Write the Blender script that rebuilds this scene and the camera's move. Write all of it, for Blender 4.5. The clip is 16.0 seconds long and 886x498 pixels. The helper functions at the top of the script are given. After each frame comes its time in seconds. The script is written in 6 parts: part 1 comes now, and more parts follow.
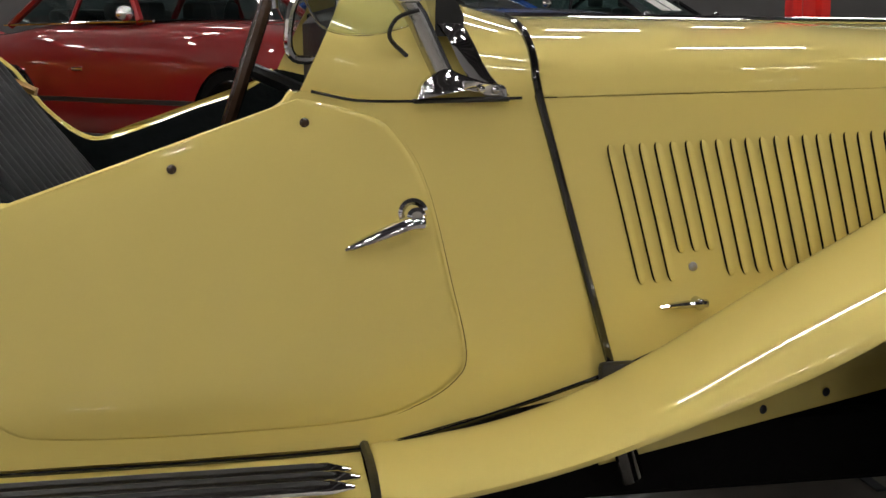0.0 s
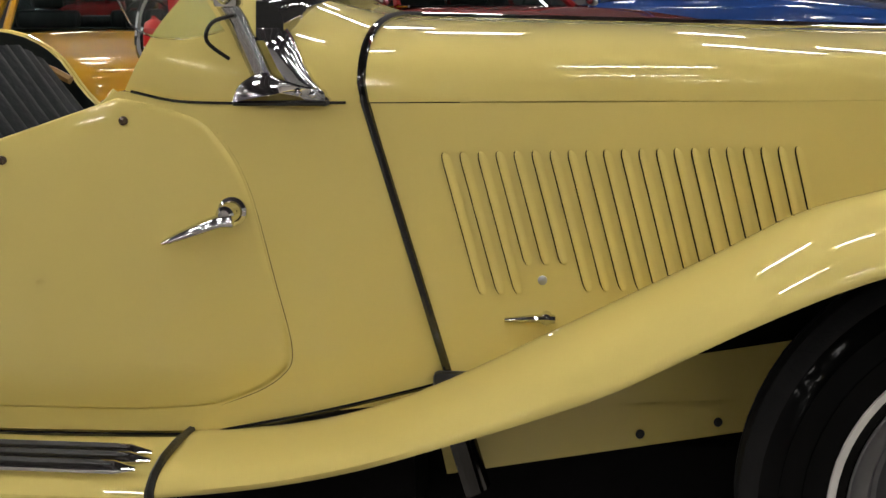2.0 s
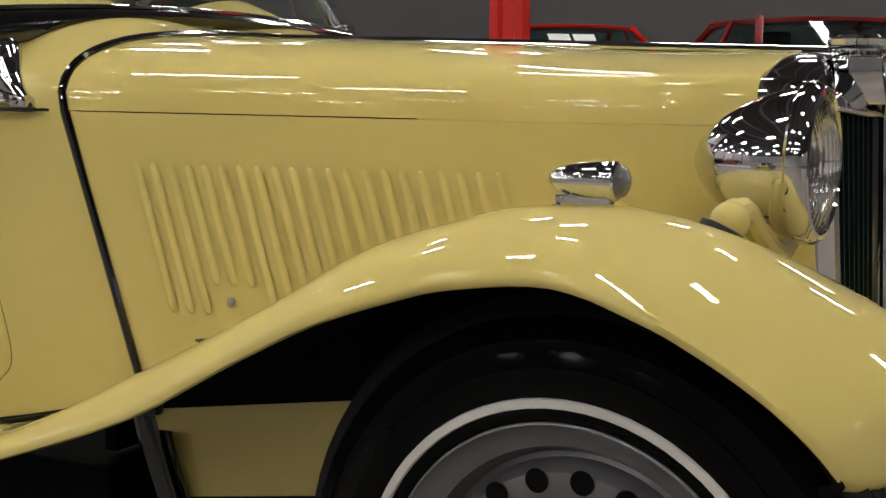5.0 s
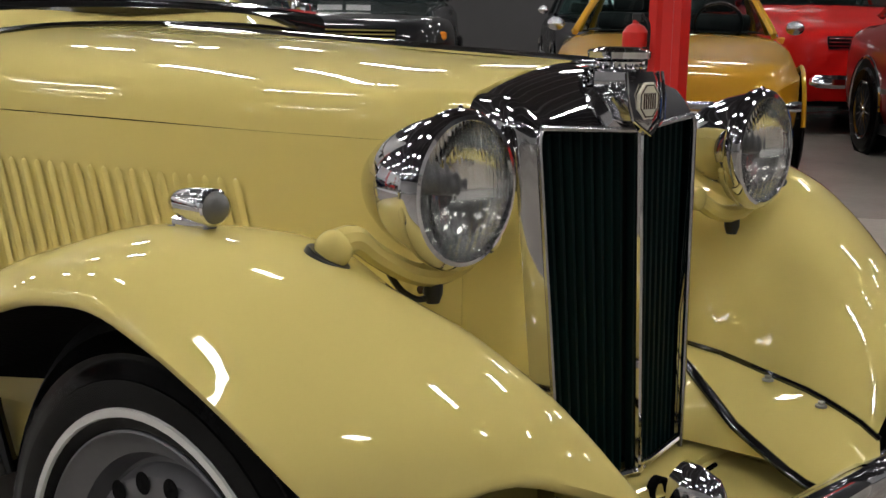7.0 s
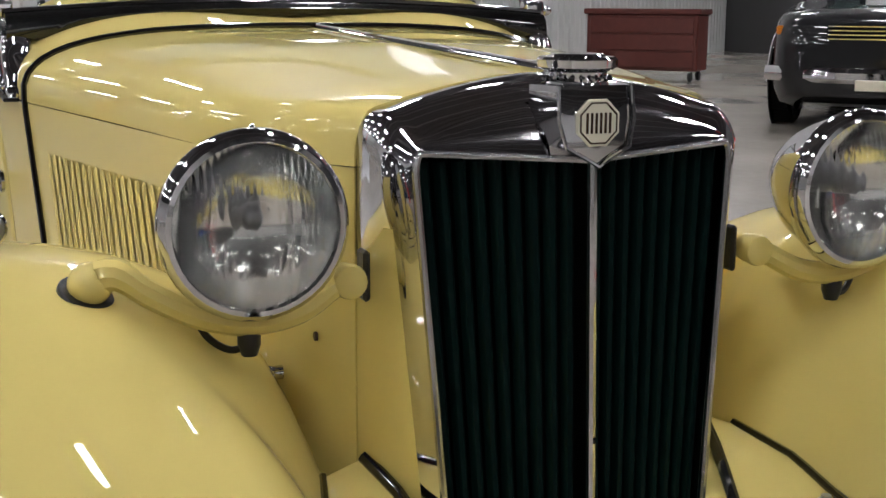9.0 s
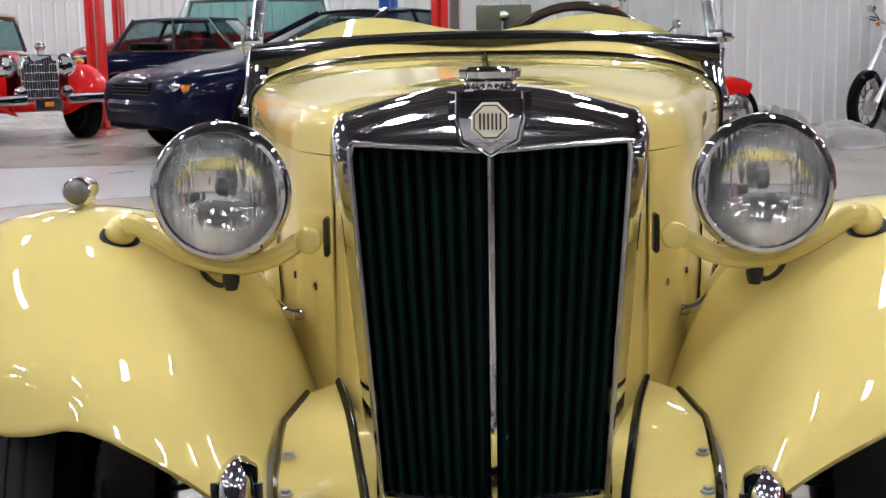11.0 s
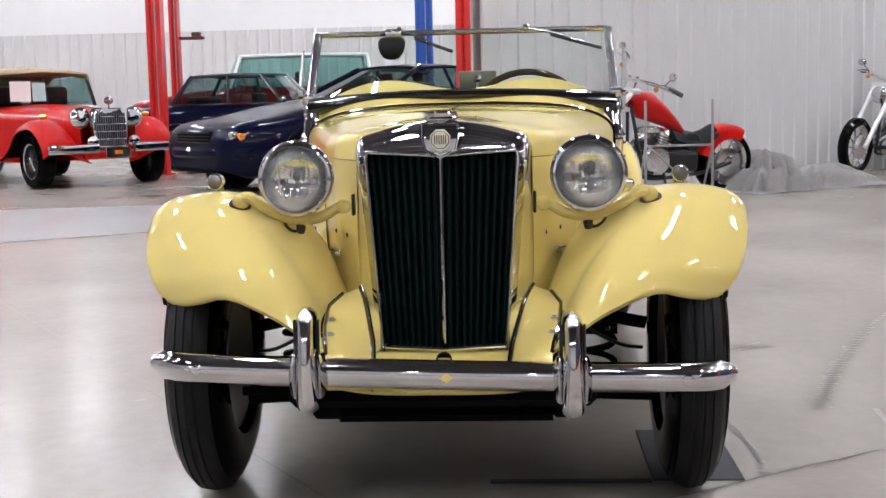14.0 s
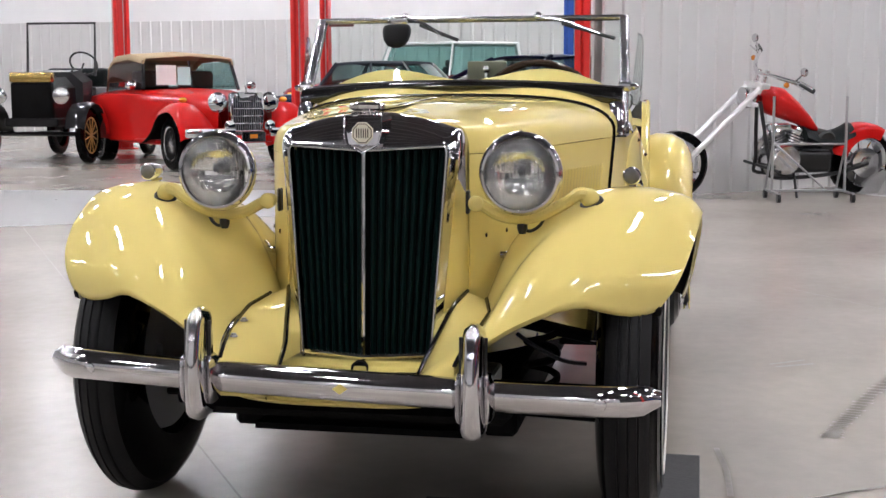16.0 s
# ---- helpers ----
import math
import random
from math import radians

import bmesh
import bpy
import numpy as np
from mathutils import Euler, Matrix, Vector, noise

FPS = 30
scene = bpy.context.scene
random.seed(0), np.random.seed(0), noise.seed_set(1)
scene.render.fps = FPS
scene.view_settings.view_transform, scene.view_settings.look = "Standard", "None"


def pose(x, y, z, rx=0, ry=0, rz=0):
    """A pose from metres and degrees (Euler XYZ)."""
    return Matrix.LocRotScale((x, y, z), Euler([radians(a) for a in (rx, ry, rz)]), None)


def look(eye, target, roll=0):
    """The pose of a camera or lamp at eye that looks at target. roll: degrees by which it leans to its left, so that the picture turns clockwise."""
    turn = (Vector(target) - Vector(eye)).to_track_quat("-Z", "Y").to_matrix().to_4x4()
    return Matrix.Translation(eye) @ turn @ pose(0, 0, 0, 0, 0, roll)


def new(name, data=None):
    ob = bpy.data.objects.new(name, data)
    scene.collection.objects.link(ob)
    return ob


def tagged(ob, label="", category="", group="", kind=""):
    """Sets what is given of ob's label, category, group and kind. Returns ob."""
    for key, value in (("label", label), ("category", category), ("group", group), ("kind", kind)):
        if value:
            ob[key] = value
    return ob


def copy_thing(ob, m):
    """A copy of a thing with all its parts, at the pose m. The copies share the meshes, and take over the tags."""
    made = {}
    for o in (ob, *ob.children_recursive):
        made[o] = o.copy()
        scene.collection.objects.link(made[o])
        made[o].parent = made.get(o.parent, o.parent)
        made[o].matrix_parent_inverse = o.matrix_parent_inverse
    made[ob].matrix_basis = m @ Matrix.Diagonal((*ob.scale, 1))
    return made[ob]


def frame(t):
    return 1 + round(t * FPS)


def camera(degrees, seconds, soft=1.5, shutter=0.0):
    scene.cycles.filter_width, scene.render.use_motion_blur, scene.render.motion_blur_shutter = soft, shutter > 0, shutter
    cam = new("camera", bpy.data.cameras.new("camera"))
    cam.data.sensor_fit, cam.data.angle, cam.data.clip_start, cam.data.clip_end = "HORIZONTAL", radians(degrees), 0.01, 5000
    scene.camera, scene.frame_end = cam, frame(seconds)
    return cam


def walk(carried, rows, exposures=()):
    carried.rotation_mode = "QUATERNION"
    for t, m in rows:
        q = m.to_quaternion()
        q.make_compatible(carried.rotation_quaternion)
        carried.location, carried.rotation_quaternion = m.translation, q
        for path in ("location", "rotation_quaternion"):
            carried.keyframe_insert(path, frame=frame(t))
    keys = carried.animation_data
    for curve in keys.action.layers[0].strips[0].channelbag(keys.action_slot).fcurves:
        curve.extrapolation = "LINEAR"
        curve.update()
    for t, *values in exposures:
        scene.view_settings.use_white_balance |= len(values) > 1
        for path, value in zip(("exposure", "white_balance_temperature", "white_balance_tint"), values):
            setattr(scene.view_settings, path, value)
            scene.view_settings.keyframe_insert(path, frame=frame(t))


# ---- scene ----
# The car's front axle is x = 0, its nose points to +x, its right side to -y.
cam = camera(38.0, 16.0)
PATH = [
    (0, (-1.227, -2.255, 0.949), (-0.929, -0.306, 0.613), -0.9),
    (0.5, (-1.017, -2.302, 0.959), (-0.842, -0.339, 0.613), -0.8),
    (1, (-0.803, -2.316, 0.977), (-0.807, -0.349, 0.616), -0.7),
    (1.5, (-0.662, -2.306, 0.945), (-0.768, -0.335, 0.62), -0.6),
    (2, (-0.496, -2.275, 0.973), (-0.727, -0.321, 0.616), -0.3),
    (2.5, (-0.328, -2.227, 0.95), (-0.706, -0.292, 0.616), -0.3),
    (3, (-0.186, -2.177, 0.943), (-0.673, -0.265, 0.618), -0.1),
    (3.5, (0.006, -2.107, 0.923), (-0.618, -0.231, 0.624), -0.1),
    (4, (0.181, -2.042, 0.897), (-0.543, -0.196, 0.635), 0.3),
    (4.5, (0.39, -1.9, 0.898), (-0.505, -0.131, 0.635), 0.2),
    (5, (0.546, -1.828, 0.892), (-0.419, -0.095, 0.641), 0.5),
    (5.2, (0.619, -1.789, 0.899), (-0.382, -0.076, 0.641), 0.3),
    (7.3, (1.178, -1.331, 1.017), (-0.173, 0.095, 0.642), 1.4),
    (7.5, (1.193, -1.236, 1.02), (-0.198, 0.15, 0.639), 1.5),
    (8, (1.263, -1.032, 1.026), (-0.267, 0.195, 0.635), 1.1),
    (8.5, (1.324, -0.839, 1.013), (-0.372, 0.154, 0.641), 0.6),
    (9, (1.384, -0.63, 1.019), (-0.441, 0.095, 0.64), 0.3),
    (9.5, (1.42, -0.413, 1.007), (-0.49, 0.037, 0.649), 0.1),
    (9.7, (1.445, -0.33, 1.004), (-0.487, 0.0, 0.651), 0.0),
    (11.8, (2.33, 0.021, 0.995), (0.353, -0.086, 0.712), -1.0),
    (12, (2.462, 0.019, 0.996), (0.481, -0.082, 0.739), -0.8),
    (12.5, (2.752, 0.062, 0.998), (0.768, -0.043, 0.77), -1.1),
    (13, (3.01, 0.11, 1.0), (1.024, -0.008, 0.792), -1.2),
    (13.5, (3.195, 0.121, 1.0), (1.208, 0.014, 0.8), -1.1),
    (14, (3.293, 0.185, 0.999), (1.31, 0.066, 0.764), -1.3),
    (14.5, (3.34, 0.283, 0.998), (1.358, 0.161, 0.756), -1.3),
    (15, (3.327, 0.403, 0.999), (1.35, 0.228, 0.754), -1.2),
    (15.5, (3.2, 0.566, 1.003), (1.235, 0.286, 0.759), -0.2),
    (16, (3.011, 0.741, 0.995), (1.065, 0.351, 0.748), -0.2),
]
walk(cam, [(t, look(eye, target, roll)) for t, eye, target, roll in PATH],
     exposures=[(0, -0.16, 6450, 10), (5.2, -0.14, 6400, 10), (7.5, -0.18, 6100, 10), (9.5, 0.24, 5950, 12), (12, 0.66, 5800, 14), (16, 0.62, 5920, 15)])

# ---- place ----
# ------------------------------------------------------------------ light
world = bpy.data.worlds.new("world")
scene.world = world
world.use_nodes = True
world.node_tree.nodes["Background"].inputs[0].default_value = (0.55, 0.62, 0.72, 1)
world.node_tree.nodes["Background"].inputs[1].default_value = 0.05


# ------------------------------------------------------------------ materials
def material(name, color, rough=0.5, metal=0.0, vary=0.08, grain=40.0, bump=0.0, bump_scale=120.0, coat=0.0,
             stain=0.0, stain_scale=1.2, emit=0.0, spec=0.5, coat_rough=0.03):
    """A node material: base colour with grain and stains at two scales, roughness variation and a fine bump."""
    mat = bpy.data.materials.new(name)
    mat.use_nodes = True
    nt = mat.node_tree
    bsdf = nt.nodes["Principled BSDF"]
    bsdf.inputs["Metallic"].default_value = metal
    bsdf.inputs["Roughness"].default_value = rough
    bsdf.inputs["Coat Weight"].default_value = coat
    bsdf.inputs["Coat Roughness"].default_value = coat_rough
    bsdf.inputs["Specular IOR Level"].default_value = spec
    rgba = (*color, 1)
    if emit:
        bsdf.inputs["Emission Color"].default_value = rgba
        bsdf.inputs["Emission Strength"].default_value = emit
    coords = nt.nodes.new("ShaderNodeTexCoord")
    fine = nt.nodes.new("ShaderNodeTexNoise")
    fine.inputs["Scale"].default_value, fine.inputs["Detail"].default_value = grain, 4
    broad = nt.nodes.new("ShaderNodeTexNoise")
    broad.inputs["Scale"].default_value, broad.inputs["Detail"].default_value = stain_scale, 5
    for n in (fine, broad):
        nt.links.new(coords.outputs["Object"], n.inputs["Vector"])
    value = nt.nodes.new("ShaderNodeMath")
    value.operation = "MULTIPLY_ADD"
    value.inputs[1].default_value, value.inputs[2].default_value = 2 * vary, 1 - vary
    nt.links.new(fine.outputs["Fac"], value.inputs[0])
    value2 = nt.nodes.new("ShaderNodeMath")
    value2.operation = "MULTIPLY_ADD"
    value2.inputs[1].default_value, value2.inputs[2].default_value = 2 * stain, 1 - stain
    nt.links.new(broad.outputs["Fac"], value2.inputs[0])
    both = nt.nodes.new("ShaderNodeMath")
    both.operation = "MULTIPLY"
    nt.links.new(value.outputs[0], both.inputs[0])
    nt.links.new(value2.outputs[0], both.inputs[1])
    hsv = nt.nodes.new("ShaderNodeHueSaturation")
    hsv.inputs["Color"].default_value = rgba
    nt.links.new(both.outputs[0], hsv.inputs["Value"])
    nt.links.new(hsv.outputs["Color"], bsdf.inputs["Base Color"])
    rv = nt.nodes.new("ShaderNodeMath")
    rv.operation = "MULTIPLY_ADD"
    rv.inputs[1].default_value, rv.inputs[2].default_value = rough * 0.5, rough * 0.75
    nt.links.new(broad.outputs["Fac"], rv.inputs[0])
    nt.links.new(rv.outputs[0], bsdf.inputs["Roughness"])
    if bump:
        tex = nt.nodes.new("ShaderNodeTexNoise")
        tex.inputs["Scale"].default_value, tex.inputs["Detail"].default_value = bump_scale, 3
        nt.links.new(coords.outputs["Object"], tex.inputs["Vector"])
        b = nt.nodes.new("ShaderNodeBump")
        b.inputs["Strength"].default_value, b.inputs["Distance"].default_value = bump, 0.01
        nt.links.new(tex.outputs["Fac"], b.inputs["Height"])
        nt.links.new(b.outputs["Normal"], bsdf.inputs["Normal"])
    return mat


def glass(name, color=(0.9, 0.95, 0.93), rough=0.02):
    """Thin window glass: mostly clear, with a glossy reflection."""
    mat = bpy.data.materials.new(name)
    mat.use_nodes = True
    nt = mat.node_tree
    nt.nodes.remove(nt.nodes["Principled BSDF"])
    clear = nt.nodes.new("ShaderNodeBsdfTransparent")
    clear.inputs["Color"].default_value = (*color, 1)
    gloss = nt.nodes.new("ShaderNodeBsdfGlossy")
    gloss.inputs["Roughness"].default_value = rough
    face = nt.nodes.new("ShaderNodeLayerWeight")
    power = nt.nodes.new("ShaderNodeMath")
    power.operation = "POWER"
    power.inputs[1].default_value = 4.0
    nt.links.new(face.outputs["Facing"], power.inputs[0])
    fres = nt.nodes.new("ShaderNodeMath")
    fres.operation = "MULTIPLY_ADD"
    fres.inputs[1].default_value, fres.inputs[2].default_value = 0.85, 0.05
    nt.links.new(power.outputs[0], fres.inputs[0])
    mix = nt.nodes.new("ShaderNodeMixShader")
    nt.links.new(fres.outputs[0], mix.inputs[0])
    nt.links.new(clear.outputs[0], mix.inputs[1])
    nt.links.new(gloss.outputs[0], mix.inputs[2])
    nt.links.new(mix.outputs[0], nt.nodes["Material Output"].inputs["Surface"])
    return mat


YELLOW = material("cream_yellow_paint", (0.68, 0.555, 0.175), 0.6, vary=0.012, grain=300, coat=0.9, stain=0.02, spec=0.08, coat_rough=0.006)
CHROME = material("chrome", (0.66, 0.655, 0.67), 0.05, 1.0, vary=0.03, grain=60, stain=0.08, stain_scale=6)
CHROME_DULL = material("worn_chrome", (0.6, 0.6, 0.61), 0.16, 1.0, vary=0.06, grain=90, stain=0.12, stain_scale=10)
BLACK = material("black_rubber", (0.008, 0.008, 0.008), 0.4, vary=0.2, grain=80, bump=0.1)
SATIN = material("satin_chrome", (0.45, 0.45, 0.46), 0.2, 1.0, vary=0.05, grain=60, stain=0.1, stain_scale=8)
OLIVE = material("grey_olive_mirror_back", (0.17, 0.17, 0.12), 0.4, vary=0.06)
TYRE = material("tyre_rubber", (0.003, 0.003, 0.0031), 0.1, vary=0.25, grain=60, stain=0.25, stain_scale=8, spec=0.07)
TREAD = material("worn_tread_rubber", (0.012, 0.012, 0.0125), 0.6, vary=0.2, grain=50, bump=0.1, stain=0.2, stain_scale=6, spec=0.2)
GLOSS_BLACK = material("gloss_black_paint", (0.005, 0.005, 0.005), 0.1, vary=0.05, coat=0.5)
# Also blackens louvre slots, wheel holes and arch discs in place of shade.
UNDER = material("underseal_and_recess_shade_black", (0.004, 0.0038, 0.0038), 0.85, spec=0.1, vary=0.3, grain=30, bump=0.2)
GREEN = material("dark_green_paint", (0.0016, 0.0078, 0.0072), 0.3, vary=0.1, grain=50, spec=0.07)
WHITEWALL = material("whitewall_rubber", (0.66, 0.64, 0.6), 0.5, vary=0.05, grain=50, stain=0.08, stain_scale=9)
SILVER = material("silver_wheel_paint", (0.175, 0.172, 0.18), 0.38, 0.6, vary=0.06, grain=120)
LEATHER = material("dark_green_leather", (0.004, 0.0065, 0.007), 0.5, spec=0.15, vary=0.15, grain=25, bump=0.3, bump_scale=60)
BROWN = material("brown_bakelite", (0.05, 0.028, 0.018), 0.2, vary=0.1, coat=0.3)
STEEL = material("zinc_steel", (0.45, 0.45, 0.46), 0.35, 0.9, vary=0.08)
CREAM = material("cream_enamel", (0.7, 0.66, 0.52), 0.3, vary=0.03)
WHITE = material("white_paper", (0.8, 0.8, 0.78), 0.7, vary=0.03)
GLASS = glass("clear_glass")
MIRROR = material("silvered_reflector", (0.9, 0.9, 0.88), 0.10, 1.0, vary=0.05, grain=40, stain=0.1, stain_scale=20)


def lens_glass(name, axis, scale, warp, depth=0.7):
    """Pressed lamp glass with flutes running across one axis."""
    mat = bpy.data.materials.new(name)
    mat.use_nodes = True
    nt = mat.node_tree
    b = nt.nodes["Principled BSDF"]
    b.inputs["Base Color"].default_value = (0.95, 0.95, 0.93, 1)
    b.inputs["Transmission Weight"].default_value = 1.0
    b.inputs["Roughness"].default_value = 0.11
    b.inputs["IOR"].default_value = 1.35
    co = nt.nodes.new("ShaderNodeTexCoord")
    wave = nt.nodes.new("ShaderNodeTexWave")
    wave.bands_direction = axis
    wave.inputs["Scale"].default_value = scale
    wave.inputs["Distortion"].default_value = warp
    wave.inputs["Detail"].default_value = 1.0
    wave.inputs["Detail Scale"].default_value = 2.0
    nt.links.new(co.outputs["Object"], wave.inputs["Vector"])
    bump = nt.nodes.new("ShaderNodeBump")
    bump.inputs["Strength"].default_value = depth
    bump.inputs["Distance"].default_value = 0.0022
    nt.links.new(wave.outputs["Fac"], bump.inputs["Height"])
    nt.links.new(bump.outputs["Normal"], b.inputs["Normal"])
    return mat


LENS = lens_glass("fluted_lens_glass", "Y", 46.0, 0.0, 0.5)
LENS_LOW = lens_glass("patterned_lens_glass", "Y", 24.0, 2.0, 0.45)
DARKGLASS = glass("tinted_window", (0.50, 0.60, 0.60))
TEALGLASS = glass("tinted_teal_window", (0.58, 0.78, 0.76))
FLOOR = material("polished_concrete", (0.31, 0.282, 0.245), 0.24, vary=0.10, grain=14, bump=0.04, bump_scale=40, stain=0.28, stain_scale=0.75)
WALL = material("white_metal_siding", (0.62, 0.615, 0.61), 0.45, vary=0.02, grain=4, stain=0.05, stain_scale=0.5)
WALL_BRIGHT = material("white_wall_sheet", (0.8, 0.8, 0.8), 0.5, vary=0.02, grain=4, stain=0.03)
WALL_DARK = material("dark_grey_wall_paint", (0.07, 0.068, 0.07), 0.6, vary=0.05, grain=4, stain=0.2, stain_scale=0.5)
PURLIN = material("pale_galvanised_purlin", (0.22, 0.22, 0.23), 0.5, vary=0.08, grain=6)
CEIL = material("dark_ceiling_liner", (0.075, 0.07, 0.078), 0.7, vary=0.03, grain=3)
LIGHT = material("fluorescent_diffuser", (1.0, 0.96, 0.9), 0.4, emit=70.0)
RED = material("lift_red_paint", (0.60, 0.018, 0.013), 0.3, vary=0.06, grain=20, coat=0.2, stain=0.08)
BLUE = material("lift_blue_paint", (0.02, 0.09, 0.42), 0.35, vary=0.06, grain=20)
CARRED = material("red_car_paint", (0.50, 0.008, 0.006), 0.4, vary=0.03, coat=0.45, spec=0.06, coat_rough=0.01)
DARKRED = material("deep_red_car_paint", (0.19, 0.006, 0.007), 0.35, vary=0.03, coat=0.8, spec=0.15)
ORANGE = material("amber_yellow_car_paint", (0.50, 0.26, 0.012), 0.35, vary=0.04, coat=0.8, spec=0.15)
NAVY = material("navy_car_paint", (0.0012, 0.0026, 0.016), 0.35, vary=0.04, coat=0.3, spec=0.03, coat_rough=0.01)
CARBLACK = material("black_car_paint", (0.006, 0.006, 0.007), 0.35, vary=0.04, coat=0.8, spec=0.1)
RACEBLUE = material("racing_blue_paint", (0.015, 0.06, 0.25), 0.15, vary=0.04, coat=0.7)
POLISHED = material("polished_alloy", (0.82, 0.82, 0.83), 0.3, 0.85, vary=0.05, grain=60)
TEALSHEET = material("pale_teal_paper", (0.42, 0.66, 0.64), 0.7, vary=0.03)
WIPER_BLACK = material("satin_black_enamel", (0.006, 0.006, 0.0065), 0.35, vary=0.1, spec=0.15)
TAN = material("tan_canvas", (0.50, 0.39, 0.24), 0.85, vary=0.1, grain=60, bump=0.2)
CANVAS = material("dark_blue_canvas", (0.02, 0.026, 0.04), 0.85, vary=0.1, grain=60, bump=0.2)
AMBER = material("amber_lens", (0.6, 0.2, 0.02), 0.15, vary=0.04)
WOODY = material("yellow_wooden_spokes", (0.42, 0.24, 0.07), 0.4, vary=0.15, grain=30)
CLOUDY = material("cloudy_lamp_glass", (0.11, 0.107, 0.098), 0.12, vary=0.15, grain=120, coat=0.4, bump=0.1, bump_scale=300)
ALLOY = material("polished_alloy", (0.78, 0.78, 0.79), 0.22, 1.0, vary=0.05, grain=40, stain=0.1, stain_scale=9)
TRIM = material("dark_car_upholstery", (0.018, 0.017, 0.017), 0.6, vary=0.12, grain=30, bump=0.1)
BRASS = material("brass", (0.5, 0.36, 0.12), 0.25, 0.9, vary=0.1)
CHEST = material("dark_red_brown_wood", (0.10, 0.022, 0.016), 0.4, vary=0.25, grain=12, stain=0.2)
CLOTH = material("grey_moving_blanket", (0.27, 0.26, 0.255), 0.95, vary=0.12, grain=30, bump=0.5, bump_scale=30, stain=0.2, stain_scale=5)
MARK = material("dark_floor_scuff", (0.13, 0.12, 0.105), 0.5, vary=0.4, grain=60)
SKID = material("faint_tyre_rubber_mark", (0.20, 0.18, 0.155), 0.45, vary=0.3, grain=60)
JOINT = material("dark_floor_joint", (0.16, 0.14, 0.12), 0.8, vary=0.3, grain=40)
OLDFLOOR = material("worn_mottled_concrete", (0.30, 0.265, 0.225), 0.36, vary=0.2, grain=10, bump=0.12, bump_scale=30, stain=0.42, stain_scale=2.2)
GREYFLOOR = material("cool_grey_concrete", (0.31, 0.31, 0.31), 0.3, vary=0.08, grain=9, stain=0.12)
MAT = material("black_rubber_mat", (0.045, 0.045, 0.047), 0.7, vary=0.2, grain=30, bump=0.2)


# ------------------------------------------------------------------ mesh helpers
def finish(bm, name, mats, parent, label, smooth, angle):
    bmesh.ops.recalc_face_normals(bm, faces=bm.faces)
    me = bpy.data.meshes.new(name)
    bm.to_mesh(me)
    bm.free()
    for m in mats if isinstance(mats, (list, tuple)) else [mats]:
        me.materials.append(m)
    if smooth:
        me.polygons.foreach_set("use_smooth", [True] * len(me.polygons))
        me.set_sharp_from_angle(angle=radians(angle))
    ob = new(name, me)
    ob.parent = parent
    if label:
        ob["label"] = label
    return ob


def part(name, bm, mats, parent, label="", smooth=True, angle=35):
    """Links a bmesh as one mesh object under a thing or a part."""
    return finish(bm, name, mats, parent, label, smooth, angle)


def thing(name, label, category, group="", m=None):
    ob = new(name)
    ob.empty_display_size = 0.1
    if m is not None:
        ob.matrix_basis = m
    return tagged(ob, label, category, group)


def structure(name, bm, mats, label="", smooth=False):
    ob = finish(bm, name, mats, None, label, smooth, 30)
    return tagged(ob, label or name.replace("_", " "), name.split("_")[0], kind="structure")


def grid(rows, close_u=False, close_v=False, bm=None, mat=0):
    """A skin over rows of points."""
    bm = bm or bmesh.new()
    vs = [[bm.verts.new(p) for p in row] for row in rows]
    nu, nv = len(vs), len(vs[0])
    for i in range(nu if close_u else nu - 1):
        for j in range(nv if close_v else nv - 1):
            a, b = vs[i][j], vs[i][(j + 1) % nv]
            c, d = vs[(i + 1) % nu][(j + 1) % nv], vs[(i + 1) % nu][j]
            if len({a, b, c, d}) == 4:
                f = bm.faces.new((a, b, c, d))
                f.material_index = mat
    return bm


def box(x0, x1, y0, y1, z0, z1, bevel=0.0, bm=None, mat=0, seg=1):
    bm = bm or bmesh.new()
    r = bmesh.ops.create_cube(bm, size=1)
    vs = r["verts"]
    for v in vs:
        v.co = ((x0 + x1) / 2 + v.co.x * (x1 - x0), (y0 + y1) / 2 + v.co.y * (y1 - y0), (z0 + z1) / 2 + v.co.z * (z1 - z0))
    faces = {f for v in vs for f in v.link_faces}
    for f in faces:
        f.material_index = mat
    if bevel:
        edges = list({e for v in vs for e in v.link_edges})
        bmesh.ops.bevel(bm, geom=edges, offset=bevel, segments=seg, affect="EDGES", profile=0.5)
    return bm


def lathe(profile, centre=(0, 0, 0), axis="x", steps=32, bm=None, mat=0, caps=True):
    """Turns (along, radius) pairs about an axis."""
    bm = bm or bmesh.new()
    c = Vector(centre)
    rows = []
    for a, r in profile:
        row = []
        for k in range(steps):
            s, q = math.sin(2 * math.pi * k / steps) * r, math.cos(2 * math.pi * k / steps) * r
            p = {"x": (a, s, q), "y": (s, a, q), "z": (s, q, a)}[axis]
            row.append(bm.verts.new(c + Vector(p)))
        rows.append(row)
    for i in range(len(rows) - 1):
        for k in range(steps):
            f = bm.faces.new((rows[i][k], rows[i][(k + 1) % steps], rows[i + 1][(k + 1) % steps], rows[i + 1][k]))
            f.material_index = mat
    if caps:
        for row in (rows[0], rows[-1]):
            f = bm.faces.new(row)
            f.material_index = mat
    return bm


